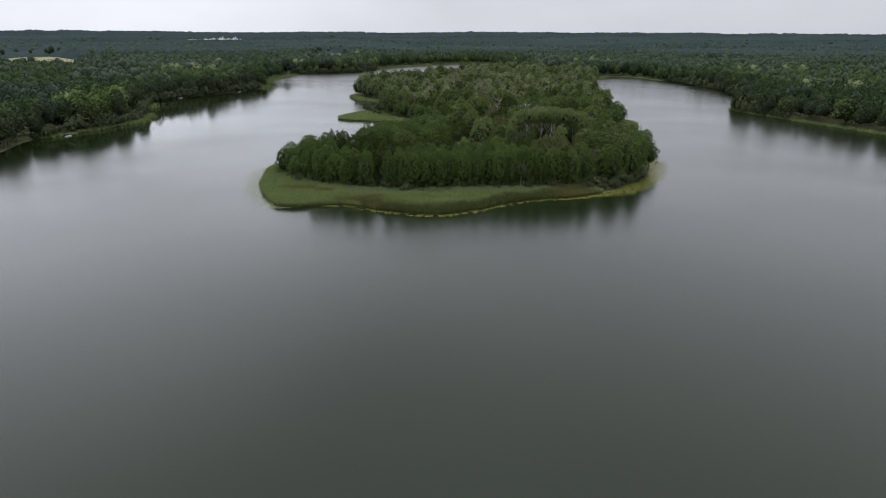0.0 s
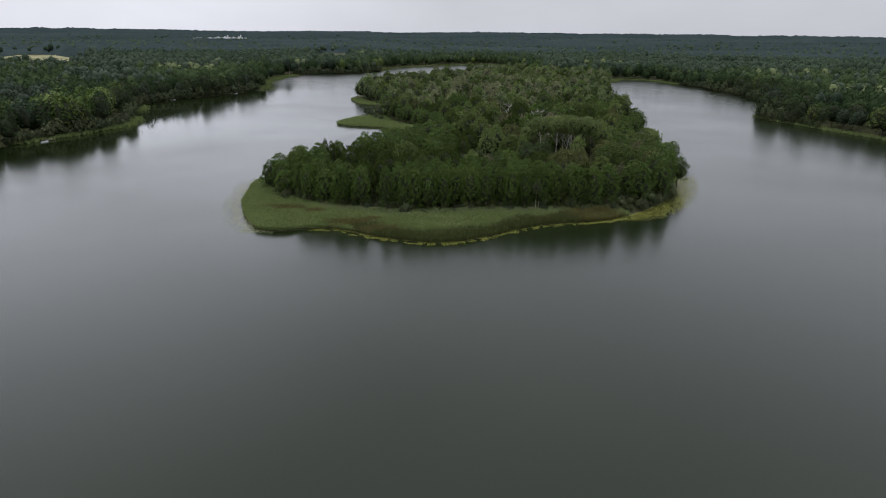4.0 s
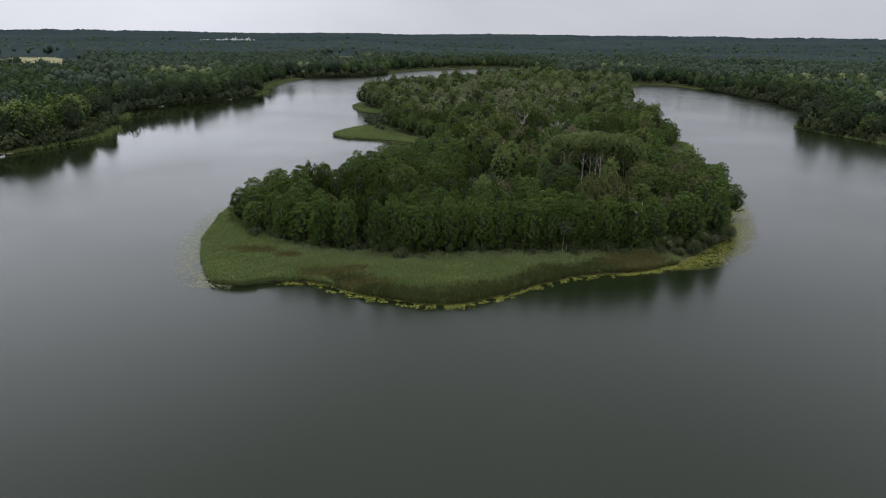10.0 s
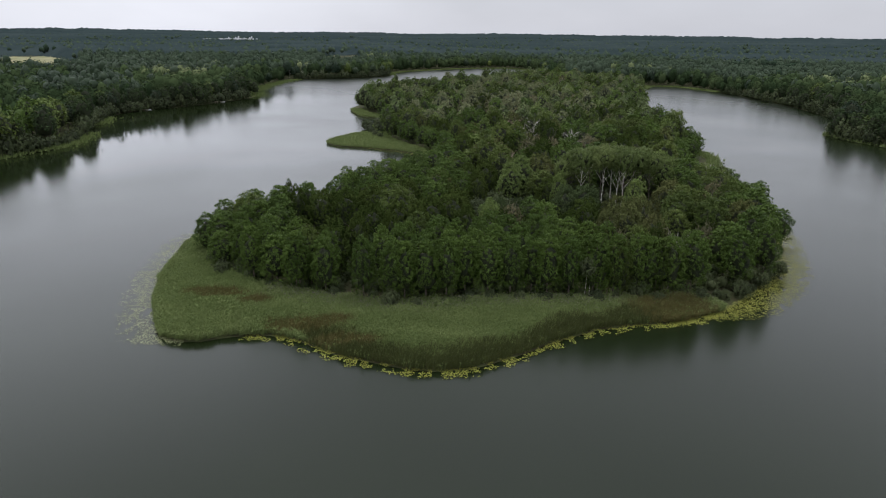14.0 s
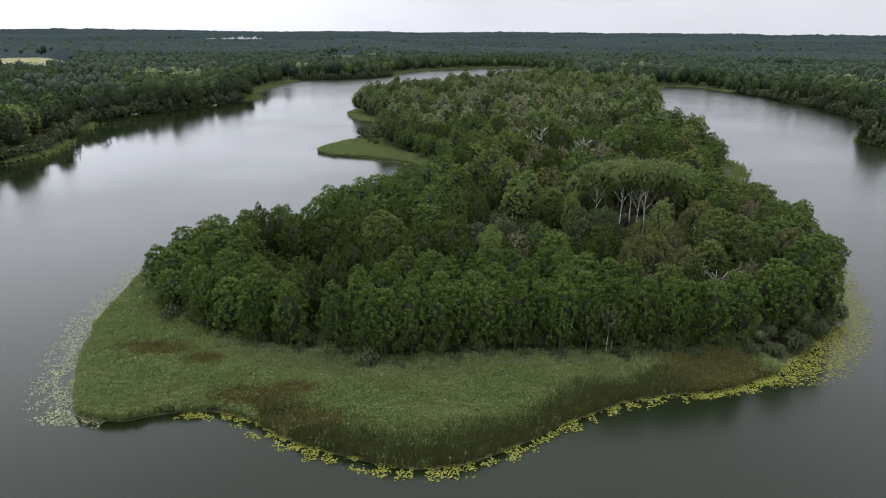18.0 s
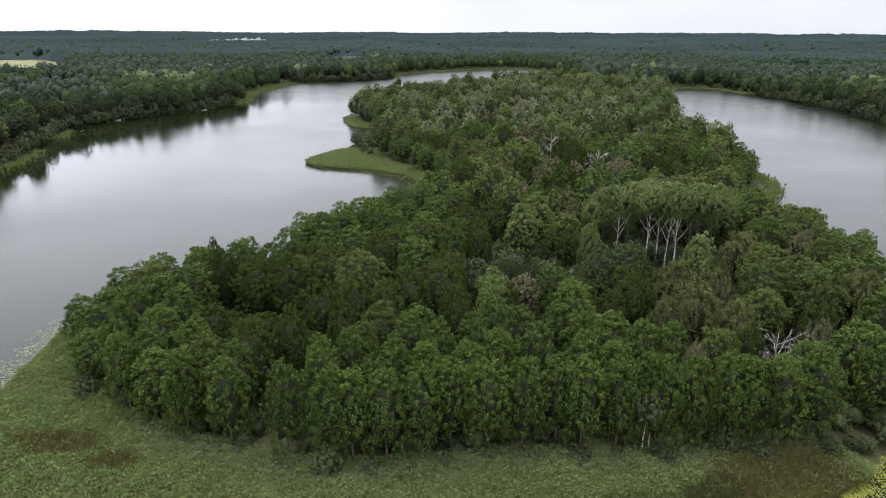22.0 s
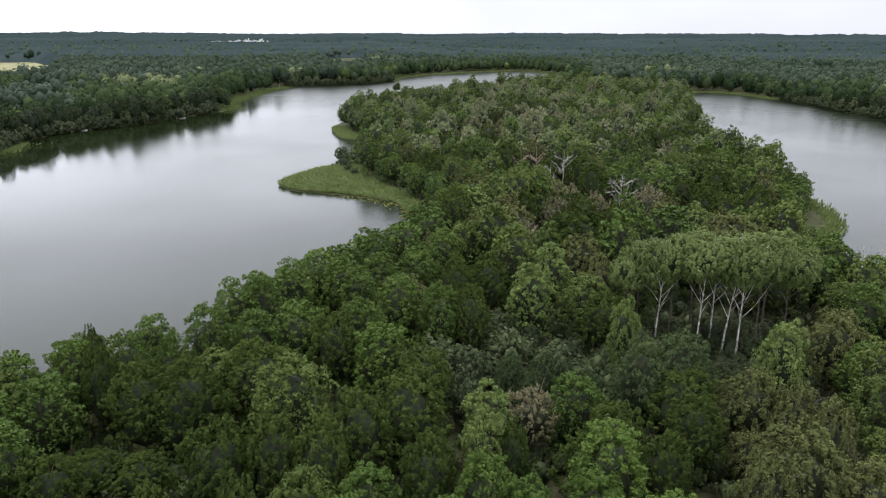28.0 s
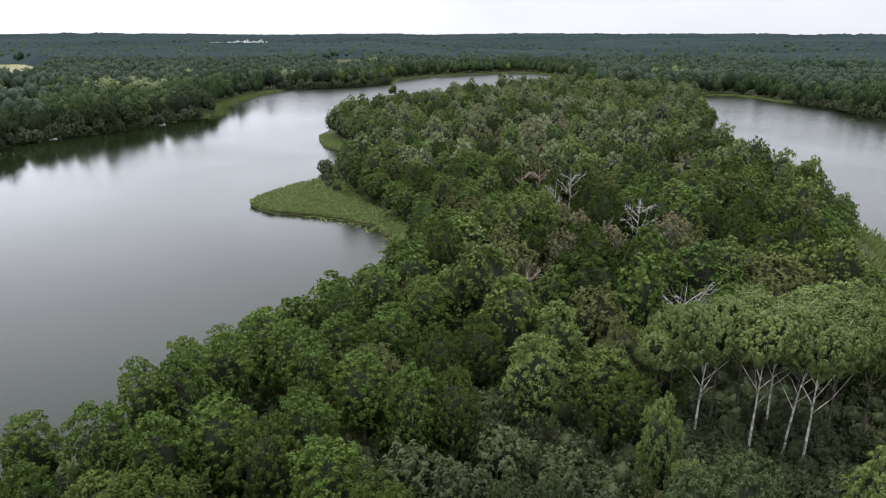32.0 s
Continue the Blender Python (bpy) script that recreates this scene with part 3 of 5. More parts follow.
def prototype(kind, lod, seed):
    key = (kind, lod, seed)
    if key not in MADE:
        (cv, cf), (tv, tf) = species(kind, lod, seed)
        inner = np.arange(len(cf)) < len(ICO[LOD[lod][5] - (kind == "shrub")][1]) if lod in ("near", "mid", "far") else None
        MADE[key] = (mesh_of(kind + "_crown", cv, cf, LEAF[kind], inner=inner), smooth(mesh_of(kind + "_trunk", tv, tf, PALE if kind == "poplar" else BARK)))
    return MADE[key]


LABELS = {
    "alder": ("alder_tree", "mid-green alder with a dense lobed crown on the wooded shore", "alders on the wooded peninsula"),
    "hornbeam": ("hornbeam_tree", "dark green hornbeam with a dense drooping crown in the wood", "hornbeams in the wood"),
    "poplar": ("aspen_tree", "tall light green aspen with pale bare trunk", "aspens in the grove"),
    "willow": ("willow_tree", "olive-green willow with a soft drooping crown", "willows in the wood"),
    "dry": ("thinning_tree", "half-dry tree with thin brownish foliage", "thinning trees in the wood"),
    "lime": ("lime_tree", "light yellow-green lime tree with a rounded crown", "limes in the wood"),
    "oak": ("oak_tree", "broad green oak with a heavy rounded crown", "oaks in the wood"),
    "pine": ("pine_tree", "dark green pine with a high crown", "pines on the shore"),
    "shore": ("hornbeam_tree", "dark green hornbeam with a dense crown at the waterside, leaves tinted with haze", "trees along the mainland shore"),
    "sallow": ("sallow_tree", "grey-green sallow with a low rounded crown", "sallows in the clearing"),
    "shrub": ("shrub", "low green shrub in the undergrowth", "shrubs in the clearing"),
}


def plant(kind, lod, seed, x, y, z, s, turn, tall=1.0, group="", grey=False):
    cm, tm = prototype(kind, lod, seed)
    # dark bark in place of the shade that hides pale trunks
    if grey:
        tm = SHADE_BARKED.get(tm.name) or SHADE_BARKED.setdefault(tm.name, tm.copy())
        tm.materials[0] = BARK
    name, label, g = LABELS[kind]
    if group.startswith("bushes"):
        name, label = "bush", "low dark green bush beside the water" if "lake" in group else "low dark green bush between wood and reeds"
    tree = new(name)
    tree.matrix_world = pose(x, y, z, 0, 0, turn) @ Matrix.Diagonal((s, s, s * tall, 1))
    tagged(tree, label, "shrub" if kind == "shrub" else "tree", group or g)
    part("trunk", tm, tree)
    part("crown", cm, tree)
    return tree


def scatter(x0, x1, y0, y1, step, jitter=0.32, seed=1):
    r = np.random.default_rng(seed)
    rows = np.arange(y0, y1, step * 0.87)
    P = [(x + (step / 2 if i % 2 else 0), y) for i, y in enumerate(rows) for x in np.arange(x0, x1, step)]
    P = np.array(P)
    return P + r.uniform(-jitter, jitter, P.shape) * step


def near_to(P, places):
    return np.array([any(math.hypot(p[0] - x, p[1] - y) < rad for x, y, rad in places) for p in P], bool)


# places that carry their own kind of tree, as x, y, radius
GROVE = [(24, 306, 5), (30, 306, 6), (36, 304, 6), (42, 304, 6), (48, 306, 5), (34, 311, 5), (42, 310, 5)]
CLEARING = [(26, 297, 6), (33, 294, 7), (40, 293, 6), (8, 290, 9), (-1, 302, 6), (20, 281, 8), (32, 279, 6), (-4, 284, 6), (10, 276, 6), (-40, 251, 5)]
PALE_TREES = [(41, 280, 5), (50, 307, 8), (57, 318, 6), (0, 268, 3), (64, 330, 4), (34, 373, 5), (42, 358, 6), (49, 410, 6), (57, 286, 4)]
WILLOWS = [(36, 256, 5), (24, 258, 4), (-2, 352, 6), (44, 240, 3), (-28, 238, 5), (-18, 306, 5), (60, 296, 6), (52, 268, 5)]
DARK = [(52, 246, 10), (62, 256, 8), (38, 240, 6), (-56, 262, 6), (-36, 257, 11), (-14, 263, 6), (10, 262, 6), (17, 335, 6), (6, 358, 5), (-33, 393, 8),
        (-30, 426, 9), (-17, 373, 6), (66, 360, 8), (20, 320, 5)]
DRY = [(32, 268, 6), (27, 243, 4), (-2, 266, 3), (0, 345, 6), (4, 379, 6), (14, 380, 5), (26, 380, 6), (33, 365, 4), (40, 368, 4), (24, 419, 7), (32, 412, 5), (-8, 438, 6), (5, 440, 8), (58, 345, 6)]
BARE = [(43.5, 251, 5), (4, 337, 4.5), (31, 331.5, 5.5), (31.5, 381, 5), (12.5, 401, 4.5), (18, 418, 5), (3.5, 421, 4.5), (9, 427, 4.5), (78, 338, 4)]
LOW = [(18, 228, 4.5), (43, 242, 5.5), (4, 330, 6), (31, 324, 6), (31.5, 373, 7), (12.5, 393, 7), (18, 410, 7), (4, 413, 7), (9, 419, 6), (33, 281, 6), (30, 274, 7), (22, 272, 6), (37, 270, 5), (14, 276, 6), (44, 274, 5)]
# single trees of the front wood: x, y, height, half width of the crown
PLACED = {k: [] for k in STATURE}
PLACED['hornbeam'] += [(30.7, 225.7, 15, 2.8), (35.9, 234.1, 15, 3.0), (-32.1, 241.7, 16.5, 3.3), (-24.6, 244.5, 16.5, 2.8), (36.8, 245.9, 15, 2.5), (-30.6, 253.5, 16.5, 4.2), (-7.2, 253.6, 16.5, 3.3), (-19.5, 254.7, 16.5, 3.5), (-25.1, 255.2, 16.5, 3.6), (51.4, 255.5, 15, 3.1), (-48.5, 256.7, 8, 3.6), (-42.4, 256.8, 8, 3.1), (18.7, 259.4, 14, 3.2), (1.4, 260.0, 14, 2.6), (-16.3, 261.1, 16.5, 4.4), (-46.4, 264.9, 16.5, 4.2), (13.6, 265.2, 14, 3.8), (-40.3, 265.5, 16.5, 4.7), (-11.5, 266.0, 16.5, 5.1), (-53.8, 267.9, 16.5, 2.7), (24.5, 269.2, 13.5, 3.5), (-33.2, 271.7, 16.5, 5.2)]
PLACED['hornbeam'] += [(-58.0, 273.3, 16.5, 1.8), (24.1, 274.9, 13.5, 4.8), (-25.8, 283.3, 16, 4.0), (-5.8, 297.2, 16, 3.5), (-9.3, 309.0, 16, 3.8), (-3.3, 313.0, 16, 4.2), (16.6, 341.1, 18, 5.8)]
PLACED['lime'] += [(-1.7, 259.1, 15.5, 2.5), (39.5, 282.8, 18, 3.1), (18.5, 289.9, 17.5, 2.2), (4.7, 305.0, 17, 3.8), (8.4, 316.2, 17, 3.9), (56.2, 321.3, 18, 3.8), (48.4, 325.1, 18, 4.9), (54.9, 328.3, 18, 5.0)]
PLACED['dry'] += [(27.3, 238.0, 15.5, 1.9), (27.8, 240.9, 14, 1.8), (49.5, 250.6, 14, 2.3), (4.0, 270.4, 12, 3.3), (66.5, 299.7, 14, 3.1), (-2.9, 344.3, 16.5, 4.4), (12.0, 357.6, 16.5, 3.6), (22.2, 363.9, 16.5, 3.7), (38.3, 374.3, 16.5, 4.6)]
PLACED['willow'] += [(26.8, 253.0, 17, 3.0), (38.4, 255.5, 15, 3.4), (32.5, 258.0, 17, 4.4), (37.8, 263.6, 17, 2.8), (36.8, 270.7, 15, 2.8), (65.2, 271.5, 15.5, 3.6), (32.8, 273.9, 15, 3.6), (51.8, 293.7, 15.5, 4.2), (17.5, 312.2, 16.5, 3.3), (53.8, 337.7, 16.5, 4.5), (-7.0, 340.4, 16.5, 3.2), (51.9, 346.9, 16.5, 5.8), (38.8, 358.5, 16.5, 4.1)]
PLACED['alder'] += [(-23.4, 220.9, 15.5, 3.1), (-15.6, 221.7, 15.5, 3.1), (25.0, 223.7, 16, 3.0), (-19.4, 224.9, 15.5, 3.0), (-28.2, 225.3, 15.5, 2.9), (-46.8, 225.5, 15, 3.1), (-37.7, 226.1, 15, 3.1), (-10.6, 226.1, 15.5, 3.3), (17.4, 227.3, 15.5, 2.9), (12.3, 227.8, 15.5, 3.2), (3.6, 227.9, 15.5, 3.3), (43.6, 228.1, 15.5, 3.5), (-43.5, 228.6, 15, 3.2), (36.6, 228.6, 16, 3.2), (24.0, 229.0, 15.5, 2.7), (-50.9, 229.4, 13.5, 3.8), (-16.3, 229.5, 15.5, 3.1), (-1.3, 229.5, 15.5, 3.4), (-6.4, 230.3, 15.5, 3.1), (48.9, 230.8, 15.5, 3.5), (26.6, 231.6, 16, 2.9), (-36.6, 232.5, 15, 2.7)]
PLACED['alder'] += [(-55.8, 232.7, 15, 2.8), (8.1, 232.7, 15.5, 3.2), (-24.8, 233.4, 15.5, 3.2), (20.1, 233.9, 15.5, 3.0), (31.1, 234.3, 16, 3.0), (-10.0, 234.4, 15.5, 3.1), (-14.8, 234.8, 15.5, 3.2), (-51.1, 235.0, 15, 3.5), (-4.4, 235.0, 15.5, 3.1), (-21.6, 236.9, 15.5, 2.9), (16.3, 237.2, 15.5, 3.2), (-58.0, 237.8, 15, 2.9), (-45.8, 238.8, 15, 3.3), (-0.2, 239.0, 15.5, 3.3), (12.1, 239.4, 15.5, 3.3), (43.6, 239.8, 15.5, 3.8), (-20.3, 240.2, 15.5, 2.7), (-9.3, 240.9, 15.5, 3.2), (57.1, 241.2, 15.5, 3.8), (5.4, 241.4, 15.5, 3.4), (-53.7, 242.8, 15, 3.7), (-37.9, 243.0, 11, 2.3)]
PLACED['alder'] += [(-13.9, 243.2, 15.5, 3.5), (-3.8, 244.1, 15.5, 3.1), (25.1, 244.1, 15.5, 3.0), (21.1, 244.5, 15.5, 3.1), (-61.1, 245.1, 15, 2.8), (11.8, 245.7, 15.5, 2.8), (53.6, 246.3, 15.5, 4.0), (16.5, 247.2, 15.5, 3.4), (2.6, 248.0, 15.5, 3.2), (9.6, 250.1, 15.5, 3.1), (64.2, 250.4, 15.5, 3.1), (-54.2, 250.6, 15, 3.5), (-62.1, 251.1, 15, 3.0), (-1.3, 251.1, 15.5, 3.4), (-60.9, 256.6, 15, 3.1), (63.6, 260.0, 15.5, 4.4), (-57.1, 261.2, 15, 3.9), (69.6, 266.1, 15.5, 3.5), (-65.6, 266.7, 15, 3.7), (-59.4, 269.7, 16, 3.0), (9.5, 271.9, 13.5, 3.6), (-46.1, 272.3, 16, 2.5)]
PLACED['alder'] += [(-52.7, 273.1, 16, 3.0), (64.9, 277.9, 15.5, 4.4), (-17.9, 279.9, 16, 3.9), (71.2, 280.0, 15.5, 4.4), (-37.8, 282.0, 16, 3.8), (-45.4, 283.2, 16, 3.8), (-32.2, 286.1, 16, 4.1), (-22.6, 288.5, 16, 3.6), (-45.6, 292.9, 16, 3.5), (-41.8, 295.8, 16, 3.6), (-10.7, 295.9, 16, 3.5), (-18.2, 299.1, 16, 3.9), (-26.4, 302.6, 16, 3.7), (-38.9, 303.0, 16, 4.1), (60.2, 303.4, 16, 3.8), (-30.4, 306.7, 16, 3.8), (-35.7, 311.0, 16, 4.3), (-17.7, 315.5, 16, 4.0), (-27.1, 322.7, 16, 3.8), (37.9, 326.5, 17, 4.6), (-13.4, 327.0, 16, 3.9), (-22.7, 332.2, 16, 4.1)]
PLACED['alder'] += [(-17.9, 342.7, 16, 4.3), (29.8, 343.0, 17, 4.2), (37.2, 347.9, 17, 5.8), (29.6, 358.7, 17, 4.1), (38.0, 388.9, 17, 4.3), (62.8, 397.9, 17, 4.4), (50.4, 399.9, 17, 5.8)]
PLACED['sallow'] += [(-31.1, 248.1, 9, 2.8), (4.4, 276.5, 11, 1.8), (12.2, 278.1, 11, 1.8), (19.5, 278.5, 16, 3.7), (25.5, 281.9, 16, 4.2), (1.2, 282.0, 11, 1.9), (6.2, 282.6, 11, 1.9)]
PLACED['oak'] += [(-41.3, 233.4, 15.5, 3.1), (32.2, 244.3, 15, 3.4), (-19.0, 246.6, 15.5, 3.5), (55.4, 265.3, 17, 3.9), (48.8, 271.1, 17, 4.6), (54.7, 272.2, 17, 5.0), (52.0, 280.0, 17, 3.9), (69.3, 293.6, 15, 3.8)]
PLACED['shrub'] += [(-5.2, 277.8, 9, 2.6), (-4.5, 286.3, 9, 3.3), (7.5, 287.6, 9, 2.8), (-10.3, 288.8, 9, 3.4), (0.9, 293.2, 9, 3.5), (-8.9, 300.9, 9, 3.7)]
TAKEN = np.array([(q[0], q[1], q[3]) for rows in PLACED.values() for q in rows])
# smaller trees along the edge of the wood, larger and wider ones inside
P = scatter(-110, 130, 222, 440, 6.3, 0.42)
d = signed(P, WOOD)
P, d = P[(d > -0.3) & (d < 7)], d[(d > -0.3) & (d < 7)]
Q = scatter(-110, 130, 222, 440, 7.5, 0.36, seed=2)
e = signed(Q, WOOD)
P, d = np.vstack([P, Q[e > 9]]), np.concatenate([d, e[e > 9]])
gap = (np.hypot(P[:, None, 0] - TAKEN[None, :, 0], P[:, None, 1] - TAKEN[None, :, 1]) - TAKEN[None, :, 2]).min(1)
P, d = P[gap > 2.2], d[gap > 2.2]
r = np.random.default_rng(11)
tags = {k: near_to(P, v) for k, v in dict(grove=GROVE, clearing=CLEARING, pale=PALE_TREES, willow=WILLOWS, dark=DARK, dry=DRY, bare=BARE, low=LOW).items()}
mood = np.array([noise.noise(Vector((x / 22, y / 22, 3.3))) for x, y in P])
for i, (x, y) in enumerate(P):
    u, lod = r.random(), "near" if y < 318 else "mid"
    inner = d[i] > 9
    kind, s = "alder", (r.uniform(0.78, 1.18) if y > 305 else r.uniform(0.84, 1.16)) if inner else r.uniform(0.74, 1.12)
    if tags["grove"][i] or tags["bare"][i]:
        continue
    if tags["clearing"][i]:
        kind, s = "shrub", r.uniform(0.8, 1.6)
    elif tags["pale"][i]:
        kind = "lime"
        s *= 0.95
    elif tags["willow"][i]:
        kind = "willow"
    elif tags["dark"][i]:
        kind = "hornbeam"
    elif inner and tags["dry"][i]:
        kind = "dry" if u < 0.7 else "willow"
        s *= 0.95
    elif inner:
        kind = "oak" if mood[i] > 0.12 else "hornbeam" if mood[i] < (-0.3 if y > 320 else -0.02) else "willow" if u < (0.30 if y > 320 else 0.08) else "lime" if y > 320 and u < 0.46 else "oak" if u < 0.42 else "alder"
    if kind != "shrub" and inner and r.random() < 0.06:
        kind, s = "shrub", r.uniform(1.2, 1.9)
    tall = r.uniform(1.0, 1.38) if inner and y > 318 else r.uniform(0.86, 1.12)
    if kind != "shrub" and d[i] < 7.5:
        s, tall = r.uniform(0.84, 0.98), r.uniform(0.86, 0.98)
    if tags["low"][i]:
        s *= 0.68
    plant(kind, lod, int(r.integers(5)), x, y, 0.3, s, r.uniform(0, 360), tall)
for kind, rows in PLACED.items():
    for k, (x, y, top, half) in enumerate(rows):
        grown, spread_out = STATURE[kind]
        s = half * (1.2 if y > 246 else 1.06) / spread_out
        short = half * 0.78 - float(signed([(x, y)], WOOD)[0])
        if y < 300 and short > 0:
            inward = Vector((0 - x, 285 - y)).normalized() * short
            x, y = x + inward.x, y + inward.y
        plant(kind, "near" if y < 330 else "mid", k % 5, x, y, 0.3, s, k * 137.5, (top - 0.3) / grown / s)

# bushes along the front of the wood, over the reeds
E = rounded(WOOD_FRONT, 4.6, 1.4, 9, False)
for x, y in E:
    plant("shrub", "near", int(r.integers(4)), x, y - 0.3, 0.2, r.uniform(0.4, 0.95), r.uniform(0, 360), r.uniform(0.8, 1.3), "bushes along the reed bed")

# bushes that hang over the bank where the reeds end
for x, y, s in ((51, 236, 0.55), (56, 240.5, 0.6), (61, 245, 0.55), (65, 251, 0.6)):
    plant("shrub", "near", int(x) % 4, x, y, 0.1, s, x * 50, 1.1, "bushes along the reed bed")

# the aspen grove: pale front trunks; the others dark-barked to stand for shade
for x, y, s in ((39.3, 299.6, 1.07), (37.6, 301.6, 1.06), (36.6, 305.5, 1.08), (33.2, 301.6, 1.08), (26.8, 304.2, 1.05), (43.5, 303, 1.02), (48.5, 304, 0.98), (24.2, 308, 0.98),
                (30.0, 308, 1.06), (41, 308.5, 1.08), (46.5, 309, 1.05), (34.5, 311, 1.04), (21.5, 306, 0.86)):
    plant("poplar", "near", int(r.integers(4)), x, y, 0.3, s, r.uniform(0, 360), r.uniform(0.96, 1.04), grey=y > 305.6 or x > 42)
for x, y, s in ((19.6, 231.2, 1.0), (20.6, 232.0, 0.85)):
    tree = new("aspen_tree")
    tree.matrix_world = pose(x, y, 0.3, 0, 0, x * 30) @ Matrix.Diagonal((s, s, s, 1))
    tagged(tree, "slender young aspen with a straight pale trunk", "tree", "pale trunks at the edge of the wood")
    part("trunk", smooth(mesh_of("slender_trunk", *tube([(0, 0, -0.5), (0.05, 0, 3), (-0.05, 0.1, 6), (0.1, 0.1, 9)], [0.11, 0.09, 0.07, 0.03], 6), PALE)), tree)
    top = part("crown", prototype("shrub", "near", 1)[0], tree)
    top.location.z = 6.0
for x, y, s in ((33, 283, 0.55), (36, 279, 0.5)):
    plant("willow", "near", 1, x, y, 0.3, s, x * 30, 0.9)
for x, y, s in ((21, 286, 0.48), (12, 279, 0.36), (4, 277, 0.34), (38, 283, 0.5), (-8, 300, 0.45)):
    plant("poplar", "near", 1, x, y, 0.3, s, x * 20, 1.1, "young aspens in the clearing")

# young trees and bushes in the clearing before it
P = scatter(-10, 52, 274, 312, 3.9, seed=8)
P = P[near_to(P, CLEARING + GROVE)]
for x, y in P:
    plant("shrub", "near" if r.random() < 0.5 else "mid", int(r.integers(4)), x, y, 0.3, r.uniform(0.45, 1.1), r.uniform(0, 360), r.uniform(0.8, 1.4))


def dead_tree(x, y, tall, reach, wood, seed, label, stout=1.0):
    """A bare tree: a trunk that forks into limbs, each with its twigs."""
    r = np.random.default_rng(seed)
    tree = new("dead_tree")
    tree.matrix_world = pose(x, y, 0.3, 0, 0, r.uniform(0, 360))
    tagged(tree, label, "dead tree", "dead trees in the wood")
    fork = tall * 0.42
    part("trunk", smooth(mesh_of("dead_trunk", *tube([(0, 0, -0.5), (0, 0, 0.3), (0.1, 0.05, fork * 0.6), (0, 0, fork), (0.2, 0.1, tall * 0.8)], [0.28, 0.22, 0.18, 0.15, 0.04], 7), wood)), tree)
    for i in range(10):
        a = i * 2.4 + r.uniform(-0.4, 0.4)
        p = np.array([0, 0, fork * r.uniform(0.8, 1.5)])
        out = np.array([math.cos(a), math.sin(a), 0])
        L = reach * r.uniform(0.7, 1.1)
        pts = [p, p + out * L * 0.35 + [0, 0, L * 0.25], p + out * L * 0.7 + [0, 0, L * r.uniform(0.35, 0.7)], p + out * L + [0, 0, L * r.uniform(0.5, 1.1)]]
        pieces = [tube(pts, [stout * a for a in (0.11, 0.085, 0.055, 0.02)], 5)]
        for k in range(13):
            u = r.uniform(0.2, 0.97)
            j = min(2, int(u * 3))
            q = np.array(pts[j]) + (np.array(pts[j + 1]) - np.array(pts[j])) * (u * 3 - j)
            e = unit(out + r.normal(size=3) * 0.7 + [0, 0, 0.4]) * reach * r.uniform(0.2, 0.42)
            pieces.append(tube([q, q + e * 0.5 + r.normal(size=3) * 0.08, q + e], [stout * a for a in (0.050, 0.038, 0.016)], 4))
        part("limb", mesh_of("dead_limb", *join(pieces), wood), tree)


dead_tree(43.5, 251, 13.8, 4.2, DEAD, 1, "bare bleached dead tree with spreading limbs", 0.55)
dead_tree(4, 337, 18.0, 3.4, RUST, 2, "bare dead tree with rusty brown limbs")
dead_tree(31, 331.5, 18.0, 5.4, DEAD, 3, "bare grey dead tree with spreading limbs")
dead_tree(31.5, 381, 21, 4.2, DEAD, 4, "bare grey dead tree with upright limbs")
dead_tree(12.5, 401, 20.5, 3.4, DEAD, 5, "bare pale dead tree with upright limbs")
dead_tree(18, 418, 21, 4.4, DEAD, 6, "bare pale dead tree with upright limbs")
dead_tree(3.5, 421, 20, 3.2, RUST, 7, "bare dead tree with rusty brown limbs")
dead_tree(9, 427, 19.5, 3.2, RUST, 12, "bare dead tree with rusty brown limbs")
dead_tree(3, 516, 18.5, 3.6, RUST, 8, "bare dead tree with rusty brown limbs")
dead_tree(-237, 852, 15.0, 2.6, PALE, 10, "bare pale tree at the reedy bank")
dead_tree(-226, 866, 13.0, 2.4, PALE, 11, "bare pale tree at the reedy bank")
dead_tree(78, 338, 14.0, 3.2, DEAD, 9, "bare grey dead tree near the water")

plant("sallow", "far", 2, -222, 436, 0.2, 0.75, 30)
# the islet and the bushes on the spit
for kind, x, y, s in (("alder", -108, 810, 0.75), ("shrub", -101, 811, 1.2), ("willow", -111, 811, 0.6)):
    plant(kind, "far", 1, x, y, 0.2, s, 40)
for x, y, s in ((-73, 471, 1.0), (-70, 462, 0.9), (-66, 452, 0.8), (-76, 480, 1.3), (-74, 474, 0.8), (-62, 446, 0.7), (-68, 478, 1.5), (-64, 466, 1.4)):
    plant("shrub", "far", int(s * 10) % 4, x, y, 0.15, s, s * 300)

# ---- woods too far to count: joined ----


def cells(C, cell, shift=0.0):
    """Distance from the nearest of many scattered points, in cells, and a number of its own for each."""
    ids = np.floor(C / cell)
    best, own = np.full(len(C), 9.0), np.zeros(len(C))
    for i in (-1, 0, 1):
        for j in (-1, 0, 1):
            g = ids + [i, j]
            h1 = np.modf(np.abs(np.sin(g[:, 0] * 127.1 + g[:, 1] * 311.7 + shift) * 43758.5))[0]
            h2 = np.modf(np.abs(np.sin(g[:, 0] * 269.5 + g[:, 1] * 183.3 + shift) * 24634.6))[0]
            dist = np.hypot(C[:, 0] - (g[:, 0] + h1) * cell, C[:, 1] - (g[:, 1] + h2) * cell) / cell
            own = np.where(dist < best, h1 * 0.6 + h2 * 0.4, own)
            best = np.minimum(best, dist)
    return best, own


